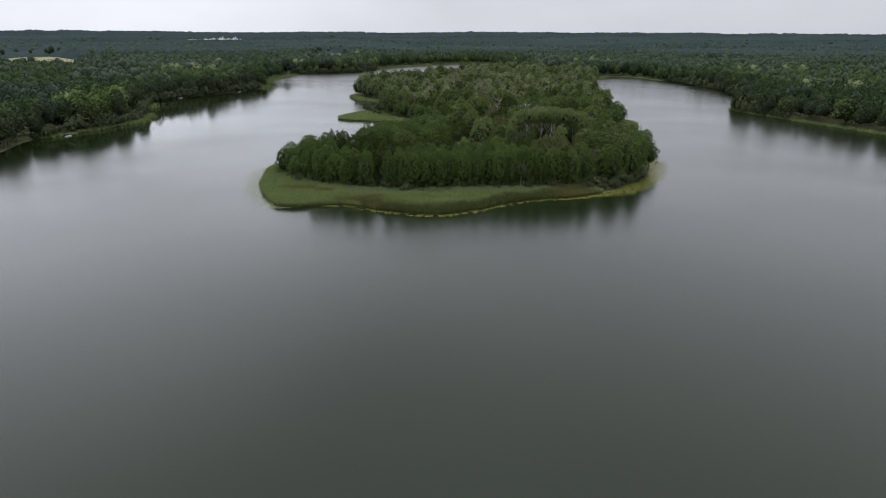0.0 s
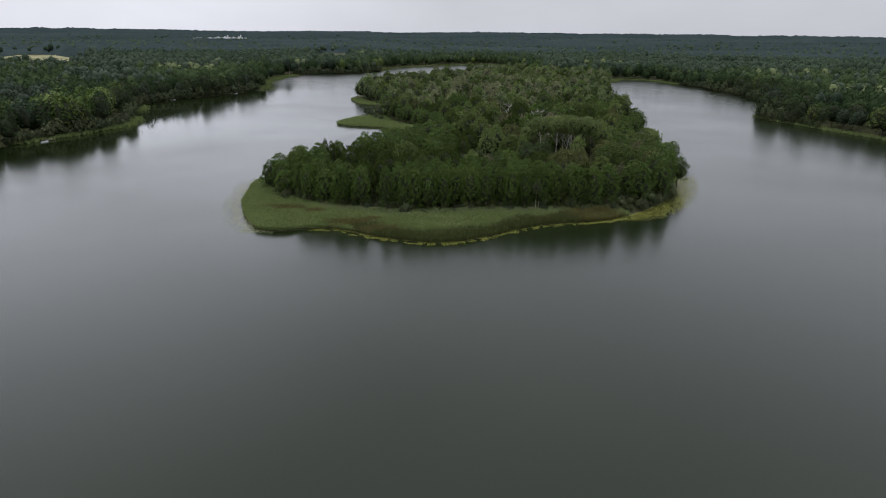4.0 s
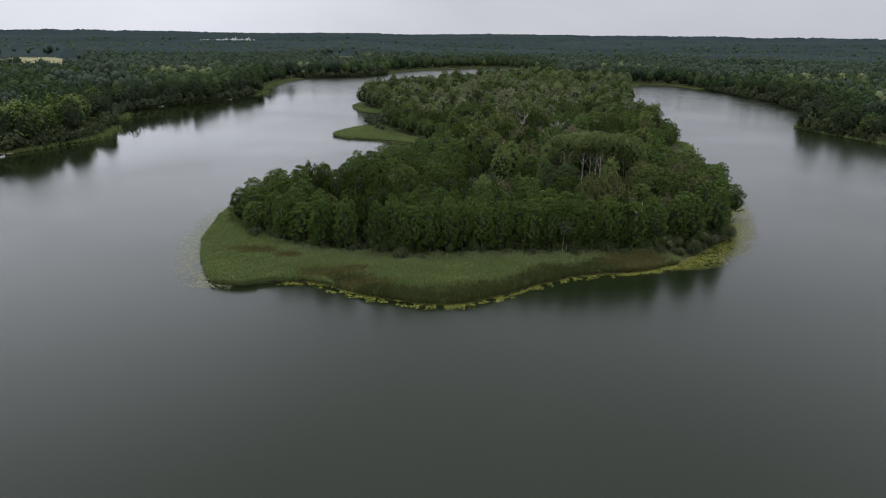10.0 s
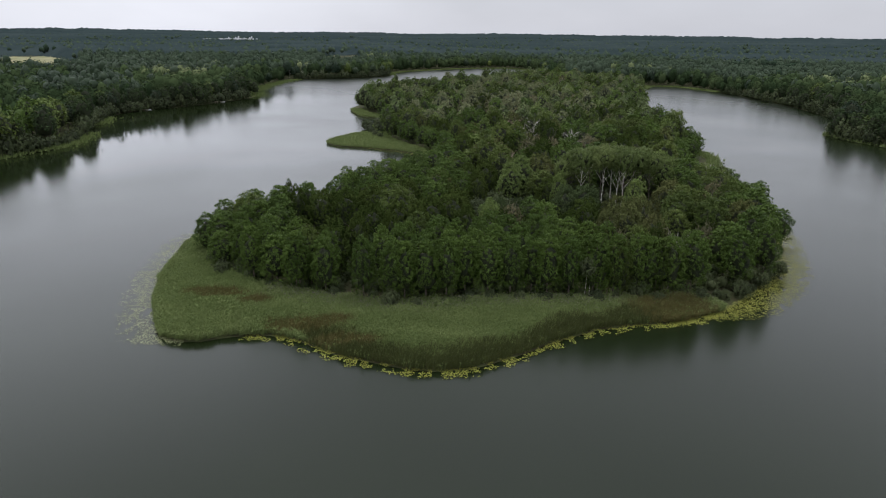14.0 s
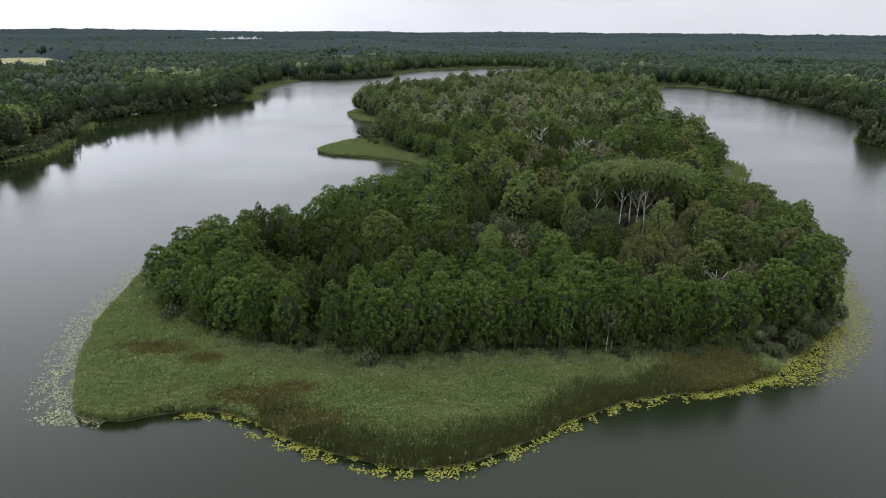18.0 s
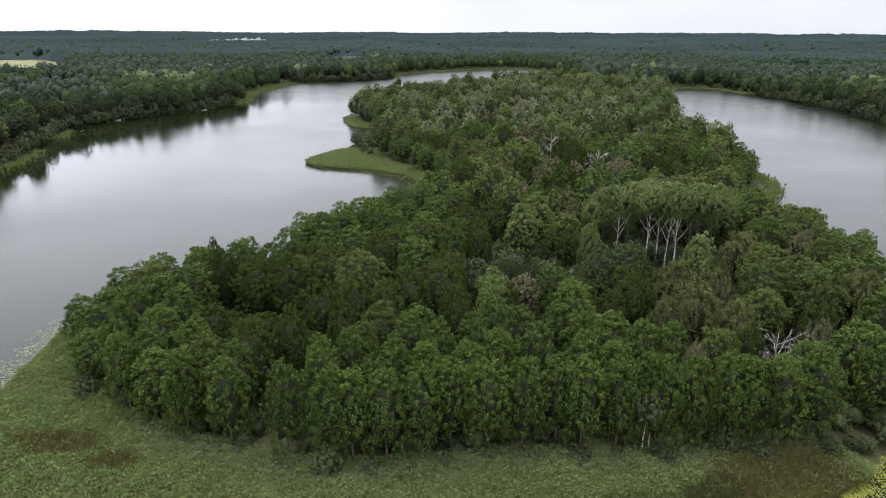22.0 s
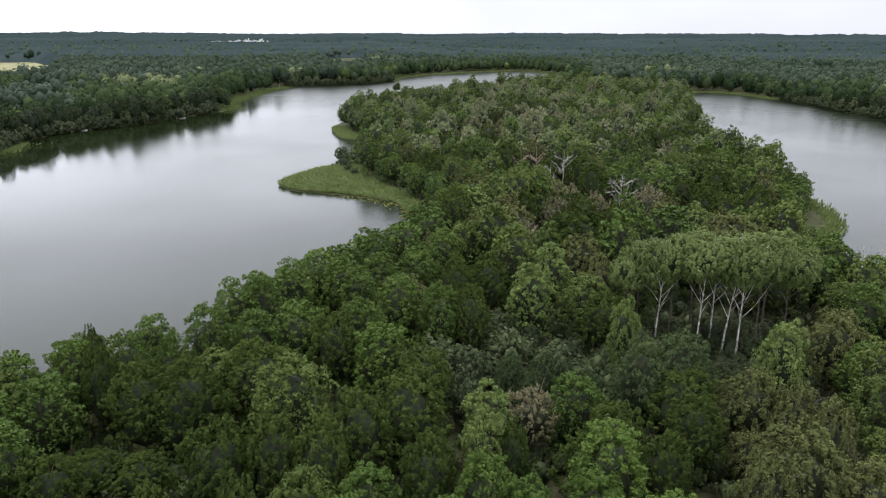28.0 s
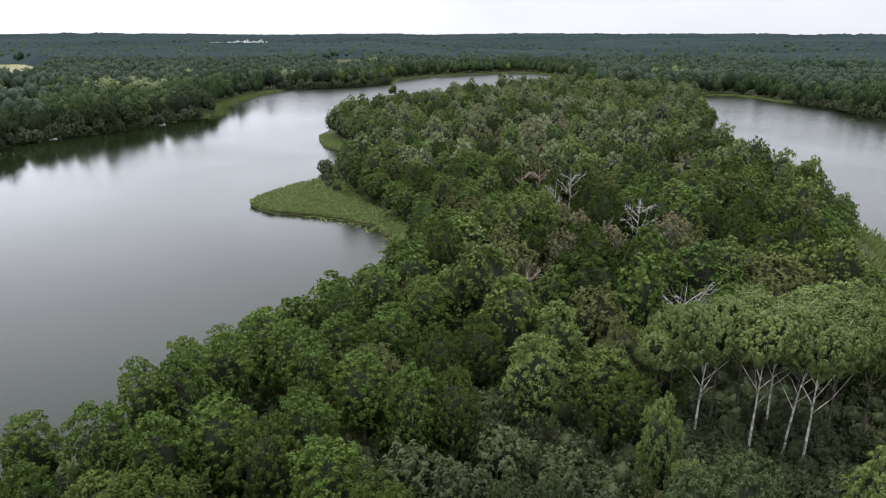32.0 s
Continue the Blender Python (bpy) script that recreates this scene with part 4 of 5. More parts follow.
def stand_tone(P):
    """Stands of one age share a tone."""
    return np.clip(0.5 * cells(P * [1.0, 0.8], 95.0, 2.0)[1] + 0.35 * cells(P * [0.7, 1.0], 260.0, 5.0)[1] + 0.12 * cells(P, 10.0)[1], 0, 0.99)


def joined(name, places, kinds, lod, label, category, sizes=(0.85, 1.15), seeds=3, seed=5):
    """One mesh of many trees of one kind of leaf, at the rows (x, y, z)."""
    r = np.random.default_rng(seed)
    for kind in sorted(set(kinds)):
        chosen = places[np.array([k == kind for k in kinds])]
        if not len(chosen):
            continue
        protos = [species(kind, lod, s)[0] for s in range(seeds)]
        pick, turn, size, tall = r.integers(seeds, size=len(chosen)), r.uniform(0, 6.28, len(chosen)), r.uniform(*sizes, len(chosen)), r.uniform(0.92, 1.34, len(chosen))
        VV, FF, TT, II, k = [], [], [], [], 0
        shell = len(ICO[LOD[lod][5] - (kind == "shrub" and LOD[lod][5] > 1)][1])
        for s in range(seeds):
            v, f = protos[s]
            idx = np.nonzero(pick == s)[0]
            c, si = np.cos(turn[idx])[:, None], np.sin(turn[idx])[:, None]
            z = size[idx][:, None]
            V = np.stack([(v[:, 0] * c - v[:, 1] * si) * z + chosen[idx, 0:1], (v[:, 0] * si + v[:, 1] * c) * z + chosen[idx, 1:2],
                          v[:, 2] * z * tall[idx][:, None] + chosen[idx, 2:3]], 2)
            F = f[None] + (np.arange(len(idx)) * len(v))[:, None, None] + k
            k += len(idx) * len(v)
            VV.append(V.reshape(-1, 3))
            FF.append(F.reshape(-1, 3))
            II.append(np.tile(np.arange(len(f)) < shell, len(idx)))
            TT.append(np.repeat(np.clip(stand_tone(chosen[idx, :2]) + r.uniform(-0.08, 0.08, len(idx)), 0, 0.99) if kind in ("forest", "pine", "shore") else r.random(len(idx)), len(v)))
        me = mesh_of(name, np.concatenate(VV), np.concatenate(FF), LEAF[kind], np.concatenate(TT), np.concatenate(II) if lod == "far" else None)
        ob = new(name, smooth(me) if lod in ("wood", "tiny") else me)
        tagged(ob, label, category, kind="stuff")


r = np.random.default_rng(21)
FADED = [(3, 524, 17), (-15, 512, 14), (-37, 510, 9), (24, 538, 15), (5, 450, 9), (-9, 441, 5), (12, 470, 6), (48, 545, 10), (60, 700, 14), (20, 640, 9)]
SHADY = [(19, 459, 8), (32, 460, 9), (6, 597, 12), (62, 480, 12), (-30, 430, 10), (75, 560, 14), (-45, 600, 12), (40, 590, 12), (90, 690, 20)]
BRIGHT = [(40, 450, 6), (-50, 493, 8), (72, 741, 14), (-20, 470, 7), (66, 520, 8), (-70, 560, 9)]
GREYISH = [(-60, 542, 9), (-30, 661, 14), (-13, 700, 12), (14, 560, 10), (50, 500, 9), (0, 480, 9), (30, 620, 12), (-15, 565, 8)]
# the ash and birch leaf colours stand in for haze over the back wood
for band, step, sizes, seed in (("edge", 7.2, (0.75, 1.15), 4), ("inside", 8.3, (0.68, 1.18), 9), ("back", 8.6, (0.70, 1.15), 19)):
    P = scatter(-120, 170, 438, 900, step, 0.38, seed=seed)
    d = signed(P, WOOD)
    P = P[(d > -0.5) & (d < 8)] if band == "edge" else P[(d > 10) & ((P[:, 1] < 650) == (band == "inside"))]
    spots = [near_to(P, zone) for zone in (FADED, SHADY, BRIGHT, GREYISH)]
    kinds = []
    for i, (x, y) in enumerate(P):
        u, m = r.random(), noise.noise(Vector((x / 34, y / 34, 7.7)))
        if band == "edge":
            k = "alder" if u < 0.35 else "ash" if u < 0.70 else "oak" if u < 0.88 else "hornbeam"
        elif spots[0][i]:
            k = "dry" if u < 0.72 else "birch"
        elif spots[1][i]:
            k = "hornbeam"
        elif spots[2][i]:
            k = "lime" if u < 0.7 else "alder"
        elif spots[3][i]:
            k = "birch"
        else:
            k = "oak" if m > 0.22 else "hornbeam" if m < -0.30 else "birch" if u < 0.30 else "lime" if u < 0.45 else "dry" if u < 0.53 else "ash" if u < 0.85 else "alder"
        kinds.append(k)
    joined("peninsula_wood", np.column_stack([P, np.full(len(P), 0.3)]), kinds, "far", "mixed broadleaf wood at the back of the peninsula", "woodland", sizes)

P = scatter(-90, 95, 224, 345, 3.6, 0.5, seed=14)
P = P[signed(P, WOOD) > 1.5]
joined("undergrowth", np.column_stack([P, np.full(len(P), 0.25)]), ["shrub"] * len(P), "floor", "dark leafy undergrowth on the floor of the wood", "undergrowth", (0.45, 0.95))

# mainland round the lake: single trees along the near shores, joined woods behind
P = scatter(-760, 760, 150, 1330, 9.6, 0.42, seed=6)
ang = np.degrees(np.arctan2(P[:, 0], P[:, 1] + 40))
d = land(P)
keep = (np.abs(ang) < 47) & (d > 0.8) & (np.hypot(P[:, 0], P[:, 1]) < 1250) & ~meadow_mask(P) & (signed(P, WOOD) < -9)
keep &= ~((P[:, 0] > -130) & (P[:, 0] < 140) & (P[:, 1] < 900))
P, d = P[keep], d[keep]
D = np.hypot(P[:, 0], P[:, 1])
patch = np.array([noise.noise(Vector((x / 90, y / 90, 0.5))) for x, y in P])
light_patch = near_to(P, [(-318, 742, 34), (-292, 718, 18), (-350, 905, 26), (-185, 1138, 26), (-232, 900, 12), (300, 560, 26), (330, 760, 40), (180, 960, 40)])
headland = near_to(P, [(-240, 422, 22), (-222, 374, 9), (-250, 400, 14)])
reedy = ((P[:, 0] < -190) & (P[:, 1] > 384) & (P[:, 1] < 446) & (d < 9)) | ((P[:, 0] < -190) & (P[:, 1] > 462) & (P[:, 1] < 506) & (d < 8))
P, d, D, patch, light_patch, headland = (a[~reedy] for a in (P, d, D, patch, light_patch, headland))
single, kinds = [], []
r = np.random.default_rng(23)
for i, (x, y) in enumerate(P):
    u = r.random()
    k = "hornbeam" if u < 0.60 else "alder" if u < 0.72 else "oak" if u < 0.80 else "pine"
    if patch[i] > 0.12:
        k = "pine" if d[i] > 40 else "hornbeam"
    elif patch[i] < -0.3 and d[i] > 8:
        k = "alder" if u < 0.3 else "hornbeam"
    # mainland and far trees take the leaf colours tinted with haze
    if k in ("alder", "hornbeam") or d[i] > 14 and k == "oak":
        k = "shore"
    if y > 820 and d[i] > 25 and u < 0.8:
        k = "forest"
    if light_patch[i] and u < 0.7:
        k = "silver"
    if headland[i]:
        k = "lime" if u < 0.25 else "alder" if u < 0.85 else "oak"
    kinds.append(k)
    single.append(d[i] < 14 and 250 < y < 690 and k in ("shore", "oak", "pine") or headland[i] and d[i] < 26)
single = np.array(single)
for i in np.nonzero(single)[0]:
    x, y = P[i]
    plant(kinds[i], "far", int(r.integers(4)), x, y, 0.25, r.uniform(1.1, 1.6) if headland[i] else r.uniform(0.95, 1.45), r.uniform(0, 360), r.uniform(0.9, 1.1), "trees along the mainland shore")
for line in (SHORE_LEFT[3:10], SHORE_LEFT[14:18], SHORE_RIGHT[2:9], SHORE_LEFT[:4]):
    for x, y in rounded(line, 4.6, 1.6, 12, False):
        inward = -1 if x > 0 else 1
        plant("shrub", "far", int(r.integers(4)), x - inward * r.uniform(0.3, 2.2), y + r.uniform(-1, 1), 0.05, r.uniform(0.8, 1.7), r.uniform(0, 360), r.uniform(0.9, 1.5), "bushes over the lake shore")
far = (D > 620) & (d > 22)
zz = height(P, d) - 0.3
for mask, lod in ((~single & ~far, "wood"), (~single & far, "tiny")):
    joined("mainland_wood", np.column_stack([P, zz])[mask], [k for k, m in zip(kinds, mask) if m], lod, "dense mixed wood on the lake's mainland shore", "woodland", (0.82, 1.32))

# the forest beyond, out to the horizon: a canopy of crowns
ang = np.radians(np.unique(np.concatenate([np.arange(-180, -47, 2.0), np.arange(-47, 47, 0.15), np.arange(47, 180.1, 2.0)])))
rad = [330.0]
while rad[-1] < 4860:
    rad.append(rad[-1] + max(4.5, rad[-1] * 0.0052 * (1 + rad[-1] / 3500)))
rad = np.array(rad)
A, R = np.meshgrid(ang, rad)
C = np.stack([(R * np.sin(A)).ravel(), (R * np.cos(A)).ravel()], 1)
d = land(C)


best, crown_h = cells(C, 10.0)
_, stand = cells(C * [1.0, 0.8], 95.0, 2.0)
_, wide_stand = cells(C * [0.7, 1.0], 260.0, 5.0)
reach = np.clip(np.hypot(C[:, 0], C[:, 1]) / 1200, 1, 3)
edge = np.clip((meadow_value(C) - 1.0) / 0.3, 0, 1)
zc = height(C, d) + (9.0 + 6.5 * (1 - best ** 1.3) + (3.0 * (crown_h - 0.5) + 5.0 * (stand - 0.5) + 5.0 * (wide_stand - 0.5)) * np.sqrt(reach)) * edge
tone_c = np.clip(0.42 * stand + 0.45 * wide_stand + 0.25 * crown_h - 0.05, 0, 0.99)
nc = len(ang)
quad = (np.arange(len(rad) - 1)[:, None] * nc + np.arange(nc - 1)[None]).ravel()
mid = (C[quad] + C[quad + nc + 1]) / 2
view = np.abs(np.degrees(np.arctan2(mid[:, 0], mid[:, 1] + 40))) < 46.5
ok = (d[quad] > 6) & ~meadow_mask(mid) & (signed(mid, WOOD) < -9) & ~(view & (np.hypot(mid[:, 0], mid[:, 1]) < 1240))
quad = quad[ok]
F = np.stack([quad, quad + 1, quad + nc + 1, quad + nc], 1)
used, inv = np.unique(F.ravel(), return_inverse=True)
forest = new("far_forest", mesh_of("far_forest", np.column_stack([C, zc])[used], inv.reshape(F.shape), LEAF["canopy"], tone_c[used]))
tagged(forest, "dark green pine forest stretching to the horizon, colour tinted with haze", "forest", kind="stuff")
# taller crowns that stand out of the canopy
r = np.random.default_rng(41)
a, q = radians(47) * r.uniform(-1, 1, 5000), 1235 * (3400 / 1235) ** (r.random(5000) ** 1.3)
P = np.stack([q * np.sin(a), q * np.cos(a)], 1)
P = P[~meadow_mask(P)]
D = np.hypot(P[:, 0], P[:, 1])
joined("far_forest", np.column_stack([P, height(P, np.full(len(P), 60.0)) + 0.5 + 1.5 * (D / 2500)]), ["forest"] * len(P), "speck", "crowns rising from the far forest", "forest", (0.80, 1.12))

# ---- reeds, sedge and lilies ----


def stand_of_reeds(P, r):
    """Tone of the reeds: patches a few metres wide, tufts, and single plants."""
    big = np.array([noise.noise(Vector((x / 9, y / 6, 1.7))) + 0.7 * noise.noise(Vector((x / 2.6, y / 1.8, 4.1))) for x, y, z in P])
    return np.clip(0.5 + 0.48 * big + 0.12 * r.normal(size=len(P)), 0, 0.99)


def blades(P, tall, r, wide=0.16, n=3, lean=0.28, tone=None):
    """Tufts of tapering reed leaves at the rows x, y, z, leaning with the wind."""
    m = len(P)
    out = []
    for k in range(n):
        a = r.uniform(0, 6.28, m)
        side = np.stack([np.cos(a), np.sin(a), np.zeros(m)], 1) * wide * r.uniform(0.6, 1.3, (m, 1))
        base = P + np.column_stack([r.normal(size=(m, 2)) * 0.22, np.full(m, 0.25) * tall])
        h = tall * r.uniform(0.5, 0.95, m)
        tip = base + np.column_stack([r.normal(size=m) * lean * h + 0.20 * h, r.normal(size=m) * lean * h + 0.06 * h, h])
        out.append(np.stack([base - side, base + side, tip], 1))
    V = np.concatenate(out).reshape(-1, 3)
    own = np.clip(0.5 + 0.25 * r.normal(size=m), 0, 0.99) if tone is None else tone
    return V, np.arange(len(V)).reshape(-1, 3), np.tile(np.repeat(own, 3), n)


def reed_tops(P, tall, r, size=0.16, n=9, up=0.45, tone=None):
    """The leafy tops of reeds: small leaves that lie every way over the stalks."""
    m = len(P) * n
    Q = np.repeat(P, n, 0) + np.column_stack([r.normal(size=(m, 2)) * 0.28, np.repeat(tall, n) * r.uniform(0.55, 1.0, m)])
    N = unit(r.normal(size=(m, 3)) * 0.75 + [0, 0, up])
    V, F = sprays(Q, N, size, r, 2.8)
    own = np.clip(0.5 + 0.25 * r.normal(size=len(P)), 0, 0.99) if tone is None else tone
    return V, F, np.repeat(np.repeat(own, n), 3)


def both(a, c):
    V, F = join([(a[0], a[1]), (c[0], c[1])])
    return V, F, np.concatenate([a[2], c[2]])


SEDGE = [(-60, 224.5, 8, 2.8), (-50, 221.5, 4, 2.0), (-37, 211.5, 8, 3), (-31, 214, 4, 2.2), (36, 227, 9, 6), (41, 229, 6, 6), (-27, 206, 7, 2.2)]


def sedge_mask(P, r):
    w = np.zeros(len(P))
    for x, y, a, c in SEDGE:
        w = np.maximum(w, 1.3 - ((P[:, 0] - x) / a) ** 2 - ((P[:, 1] - y) / c) ** 2)
    return r.random(len(P)) < np.clip(w, 0, 0.9)


r = np.random.default_rng(31)
P = np.concatenate([r.uniform((-92, 194), (80, 292), (230000, 2))])
d1 = -signed(P, LAKE)
P, d1 = P[d1 > 0.1], d1[d1 > 0.1]
d2 = signed(P, WOOD)
ok = (d2 < 1.5) & ((P[:, 1] < 247) | (P[:, 0] < -66)) & (P[:, 0] < 50 - (P[:, 1] - 230) * 0.6)
P, d1 = P[ok], d1[ok]
# tall sedge also fringes the front of the bed
s = sedge_mask(P, r)
wave = np.array([noise.noise(Vector((x / 11, y / 7, 8.8))) for x, y in P])
rush = ~s & (r.random(len(P)) < 0.9 * np.clip(1.7 - d1 / (3.4 + 2.6 * wave), 0, 1)) & (P[:, 0] > -36 + 4 * wave) & (P[:, 0] < 34)
z = np.clip(d1 * 0.05, -0.1, 0.4)
tall = 1.5 + 0.45 * np.array([noise.noise(Vector((x / 5, y / 5, 0))) + 0.9 * noise.noise(Vector((x / 1.5, y / 1.2, 6))) for x, y in P]) + np.clip(d1 * 0.08, 0, 0.5)
d2 = signed(P, WOOD)
B = np.column_stack([P, z])[rush]
V, F, tone = blades(B, tall[rush] * 1.25, r, 0.06, 9, 0.16)
tagged(new("bulrush_belt", mesh_of("bulrush_belt", V, F, LEAF["rush"], tone)), "dark olive bulrushes along the front of the reed bed", "rushes", kind="stuff")
s = s | rush
B = np.column_stack([P, z])[~s]
own = stand_of_reeds(B, r)
V, F, tone = both(blades(B, tall[~s], r, 0.07, 4, 0.24, own), reed_tops(B, tall[~s] * 1.05, r, 0.13, 10, tone=own))
tagged(new("reed_bed", mesh_of("reed_bed", V, F, LEAF["reed"], tone)), "dense green reed bed round the tip of the peninsula", "reeds", kind="stuff")
# flowering plumes, thickest along the wood
plume = ~s & (r.random(len(P)) < 0.6 * np.clip(1.2 + d2 / 6.0, 0, 1)) & (P[:, 0] > -50)
B = np.column_stack([P, z])[plume]
V, F, tone = reed_tops(B, tall[plume] * 1.12, r, 0.11, 3, 0.2)
tagged(new("reed_plumes", mesh_of("reed_plumes", V, F, LEAF["plume"], tone)), "dull purple-brown flowering plumes over the reeds", "reeds", kind="stuff")
s = s & ~rush
B = np.column_stack([P, z])[s]
V, F, tone = both(blades(B, tall[s] * 1.05, r, 0.07, 8, 0.2), reed_tops(B, tall[s] * 0.95, r, 0.15, 5))
tagged(new("sedge_patches", mesh_of("sedge_patches", V, F, LEAF["sedge"], tone)), "olive-brown sedge patches among the reeds", "sedge", kind="stuff")


def mat(name, x0, x1, y0, y1, step, tall, mask, leaf, label):
    """The dense lower leaves of a reed bed, an uneven quilt under the blades."""
    X, Y = np.meshgrid(np.arange(x0, x1, step), np.arange(y0, y1, step))
    P = np.stack([X.ravel(), Y.ravel()], 1)
    m = X.shape[1]
    z = tall * (0.55 + r.normal(size=len(P)) * 0.2) * np.clip(-signed(P, LAKE) * 0.7, 0, 1) + 0.02
    k = (np.arange(X.shape[0] - 1)[:, None] * m + np.arange(m - 1)[None]).ravel()
    k = k[mask(P[k] + step / 2)]
    F = np.concatenate([np.stack([k, k + 1, k + m + 1], 1), np.stack([k, k + m + 1, k + m], 1)])
    used, inv = np.unique(F.ravel(), return_inverse=True)
    tagged(new(name, mesh_of(name, np.column_stack([P, z])[used], inv.reshape(F.shape), leaf)), label, "reeds", kind="stuff")


def front_bed(P):
    return (-signed(P, LAKE) > 0.9) & (signed(P, WOOD) < 1.5) & ((P[:, 1] < 247) | (P[:, 0] < -66)) & (P[:, 0] < 50 - (P[:, 1] - 230) * 0.6)


mat("reed_undergrowth", -92, 80, 194, 292, 0.6, 0.85, front_bed, LEAF["reed"], "dense lower leaves of the reed bed")
mat("reed_undergrowth", -112, -20, 384, 575, 1.0, 0.8, lambda P: (-signed(P, LAKE) > 1.2) & (signed(P, WOOD) < 1.0), LEAF["reed"], "dense lower leaves of the reeds on the spit")

# the spit, the bays and the belts along the mainland shore
P = r.uniform((-112, 384), (-20, 575), (60000, 2))
d1, d2 = -signed(P, LAKE), signed(P, WOOD)
P = P[(d1 > 0.1) & (d2 < 1.0)]
V, F, tone = blades(np.column_stack([P, np.full(len(P), 0.1)]), 1.5 * r.uniform(0.7, 1.2, len(P)), r, 0.12, 2)
V, F, tone = both((V, F, tone), reed_tops(np.column_stack([P, np.full(len(P), 0.1)]), 1.5 * r.uniform(0.7, 1.1, len(P)), r, 0.28, 3))
tagged(new("reed_spit", mesh_of("reed_spit", V, F, LEAF["reed"], tone)), "light green reeds on the low spit", "reeds", kind="stuff")


def belt(line, wide, per, name, label):
    L = rounded(line, 3.0, 0.4, closed=False)
    out = []
    for a, c in zip(L[:-1], L[1:]):
        m = max(1, int(np.linalg.norm(c - a) * per))
        t = r.random((m, 1))
        nrm = np.array([-(c - a)[1], (c - a)[0]]) / max(np.linalg.norm(c - a), 0.01)
        out.append(a + (c - a) * t + nrm * r.normal(size=(m, 1)) * wide * 0.4)
    Q = np.concatenate(out)
    V, F, tone = blades(np.column_stack([Q, np.zeros(len(Q))]), 1.7 * r.uniform(0.7, 1.2, len(Q)), r, 0.25, 4)
    tagged(new(name, mesh_of(name, V, F, LEAF["reed"], tone)), label, "reeds", kind="stuff")


belt([(-231, 335), (-214, 383), (-213, 410), (-226, 438)], 8, 9, "reed_belt", "green reed belt along the wooded shore")
belt([(-220, 388), (-213, 402), (-217, 418), (-228, 438)], 11, 26, "reed_belt", "broad pale green reed bed on the headland")
belt([(-240, 468), (-246, 482), (-251, 502)], 11, 22, "reed_belt", "green reed belt along the wooded shore")
belt([(-206, 650), (-210, 667), (-222, 690), (-230, 735), (-233, 800), (-228, 850)], 11, 9, "reed_belt", "wide pale reed belt along the far bank")
belt([(-138, 950), (-140, 990), (-122, 1036), (-75, 1100), (-7, 1150), (32, 1140), (60, 1060)], 9, 7, "reed_belt", "pale reed belt at the end of the lake")
belt([(150, 800), (166, 842), (200, 833), (220, 778)], 8, 8, "reed_belt", "pale reed belt in the bay")
belt([(205, 506), (194, 494), (211, 442), (232, 390), (262, 300)], 5, 7, "reed_belt", "green reed belt along the headland")
belt([(88, 380), (97, 394), (101, 412), (99, 430)], 4, 9, "reed_belt", "green reeds on the small cape")
belt([(89, 560), (90, 574), (105, 592)], 5, 9, "reed_belt", "green reeds in the small bay")
belt([(-112, 806), (-106, 803), (-98, 807), (-97, 814)], 3, 6, "reed_belt", "green reeds round the islet")


def pads(P, size, r):
    m = len(P)
    a = np.arange(7) * 2 * math.pi / 7
    rad = size * r.uniform(0.6, 1.3, (m, 1))
    turn = r.uniform(0, 6.28, (m, 1))
    tilt = r.normal(size=(m, 2)) * 0.10
    x, y = rad * np.cos(a + turn), rad * np.sin(a + turn)
    V = np.stack([P[:, 0:1] + x, P[:, 1:2] + y, np.abs(tilt[:, 0:1] * x + tilt[:, 1:2] * y) + 0.03 + r.uniform(0, 0.05, (m, 1)) + 0 * x], 2).reshape(-1, 3)
    k = np.arange(m)[:, None] * 7
    return V, np.concatenate([k + [0, i, i + 1] for i in range(1, 6)])


def lilies(x0, x1, y0, y1, outer, per, size, bare, label, ramp=None, leaf="pad"):
    """Floating leaves in a box of the plan, dense at the bank and thinning out over the water."""
    Q = r.uniform((x0, y0), (x1, y1), (int((x1 - x0) * (y1 - y0) * per), 2))
    w = signed(Q, LAKE)
    if ramp:
        w = np.where(w > 0, w / np.clip((Q[:, 0] - ramp[0]) / (ramp[1] - ramp[0]), 0.2, 1), w)
    Q, w = Q[(w > -0.8) & (w < outer)], w[(w > -0.8) & (w < outer)]
    clump = np.array([noise.noise(Vector((x / 2.2, y / 2.2, 2))) + 0.5 * noise.noise(Vector((x / 0.8, y / 0.8, 5))) for x, y in Q])
    Q = Q[(clump > bare + 0.45 * (np.clip(w, 0, None) / outer) ** 2) & (r.random(len(Q)) > (np.clip(w, 0, None) / outer) ** 2)]
    V, F = pads(Q, size, r)
    tagged(new("lily_pads", mesh_of("lily_pads", V, F, LEAF[leaf])), label, "water lilies", kind="stuff")


lilies(-48, 48, 194, 230, 3.2, 22.0, 0.12, -0.10, "yellow-green lily pads along the reed edge")
lilies(36, 96, 216, 296, 9.0, 24.0, 0.11, -0.6, "dense yellow-green lily pads by the shaded bank", (38, 60))
lilies(-96, -58, 203, 276, 7.5, 17.0, 0.095, -0.35, "dense small lily pads off the reed bed, coloured pale with sky sheen", leaf="sheen_pad")
lilies(-64, -20, 360, 424, 5.0, 3.0, 0.22, 0.0, "yellow-green lily pads in the bay of the spit")

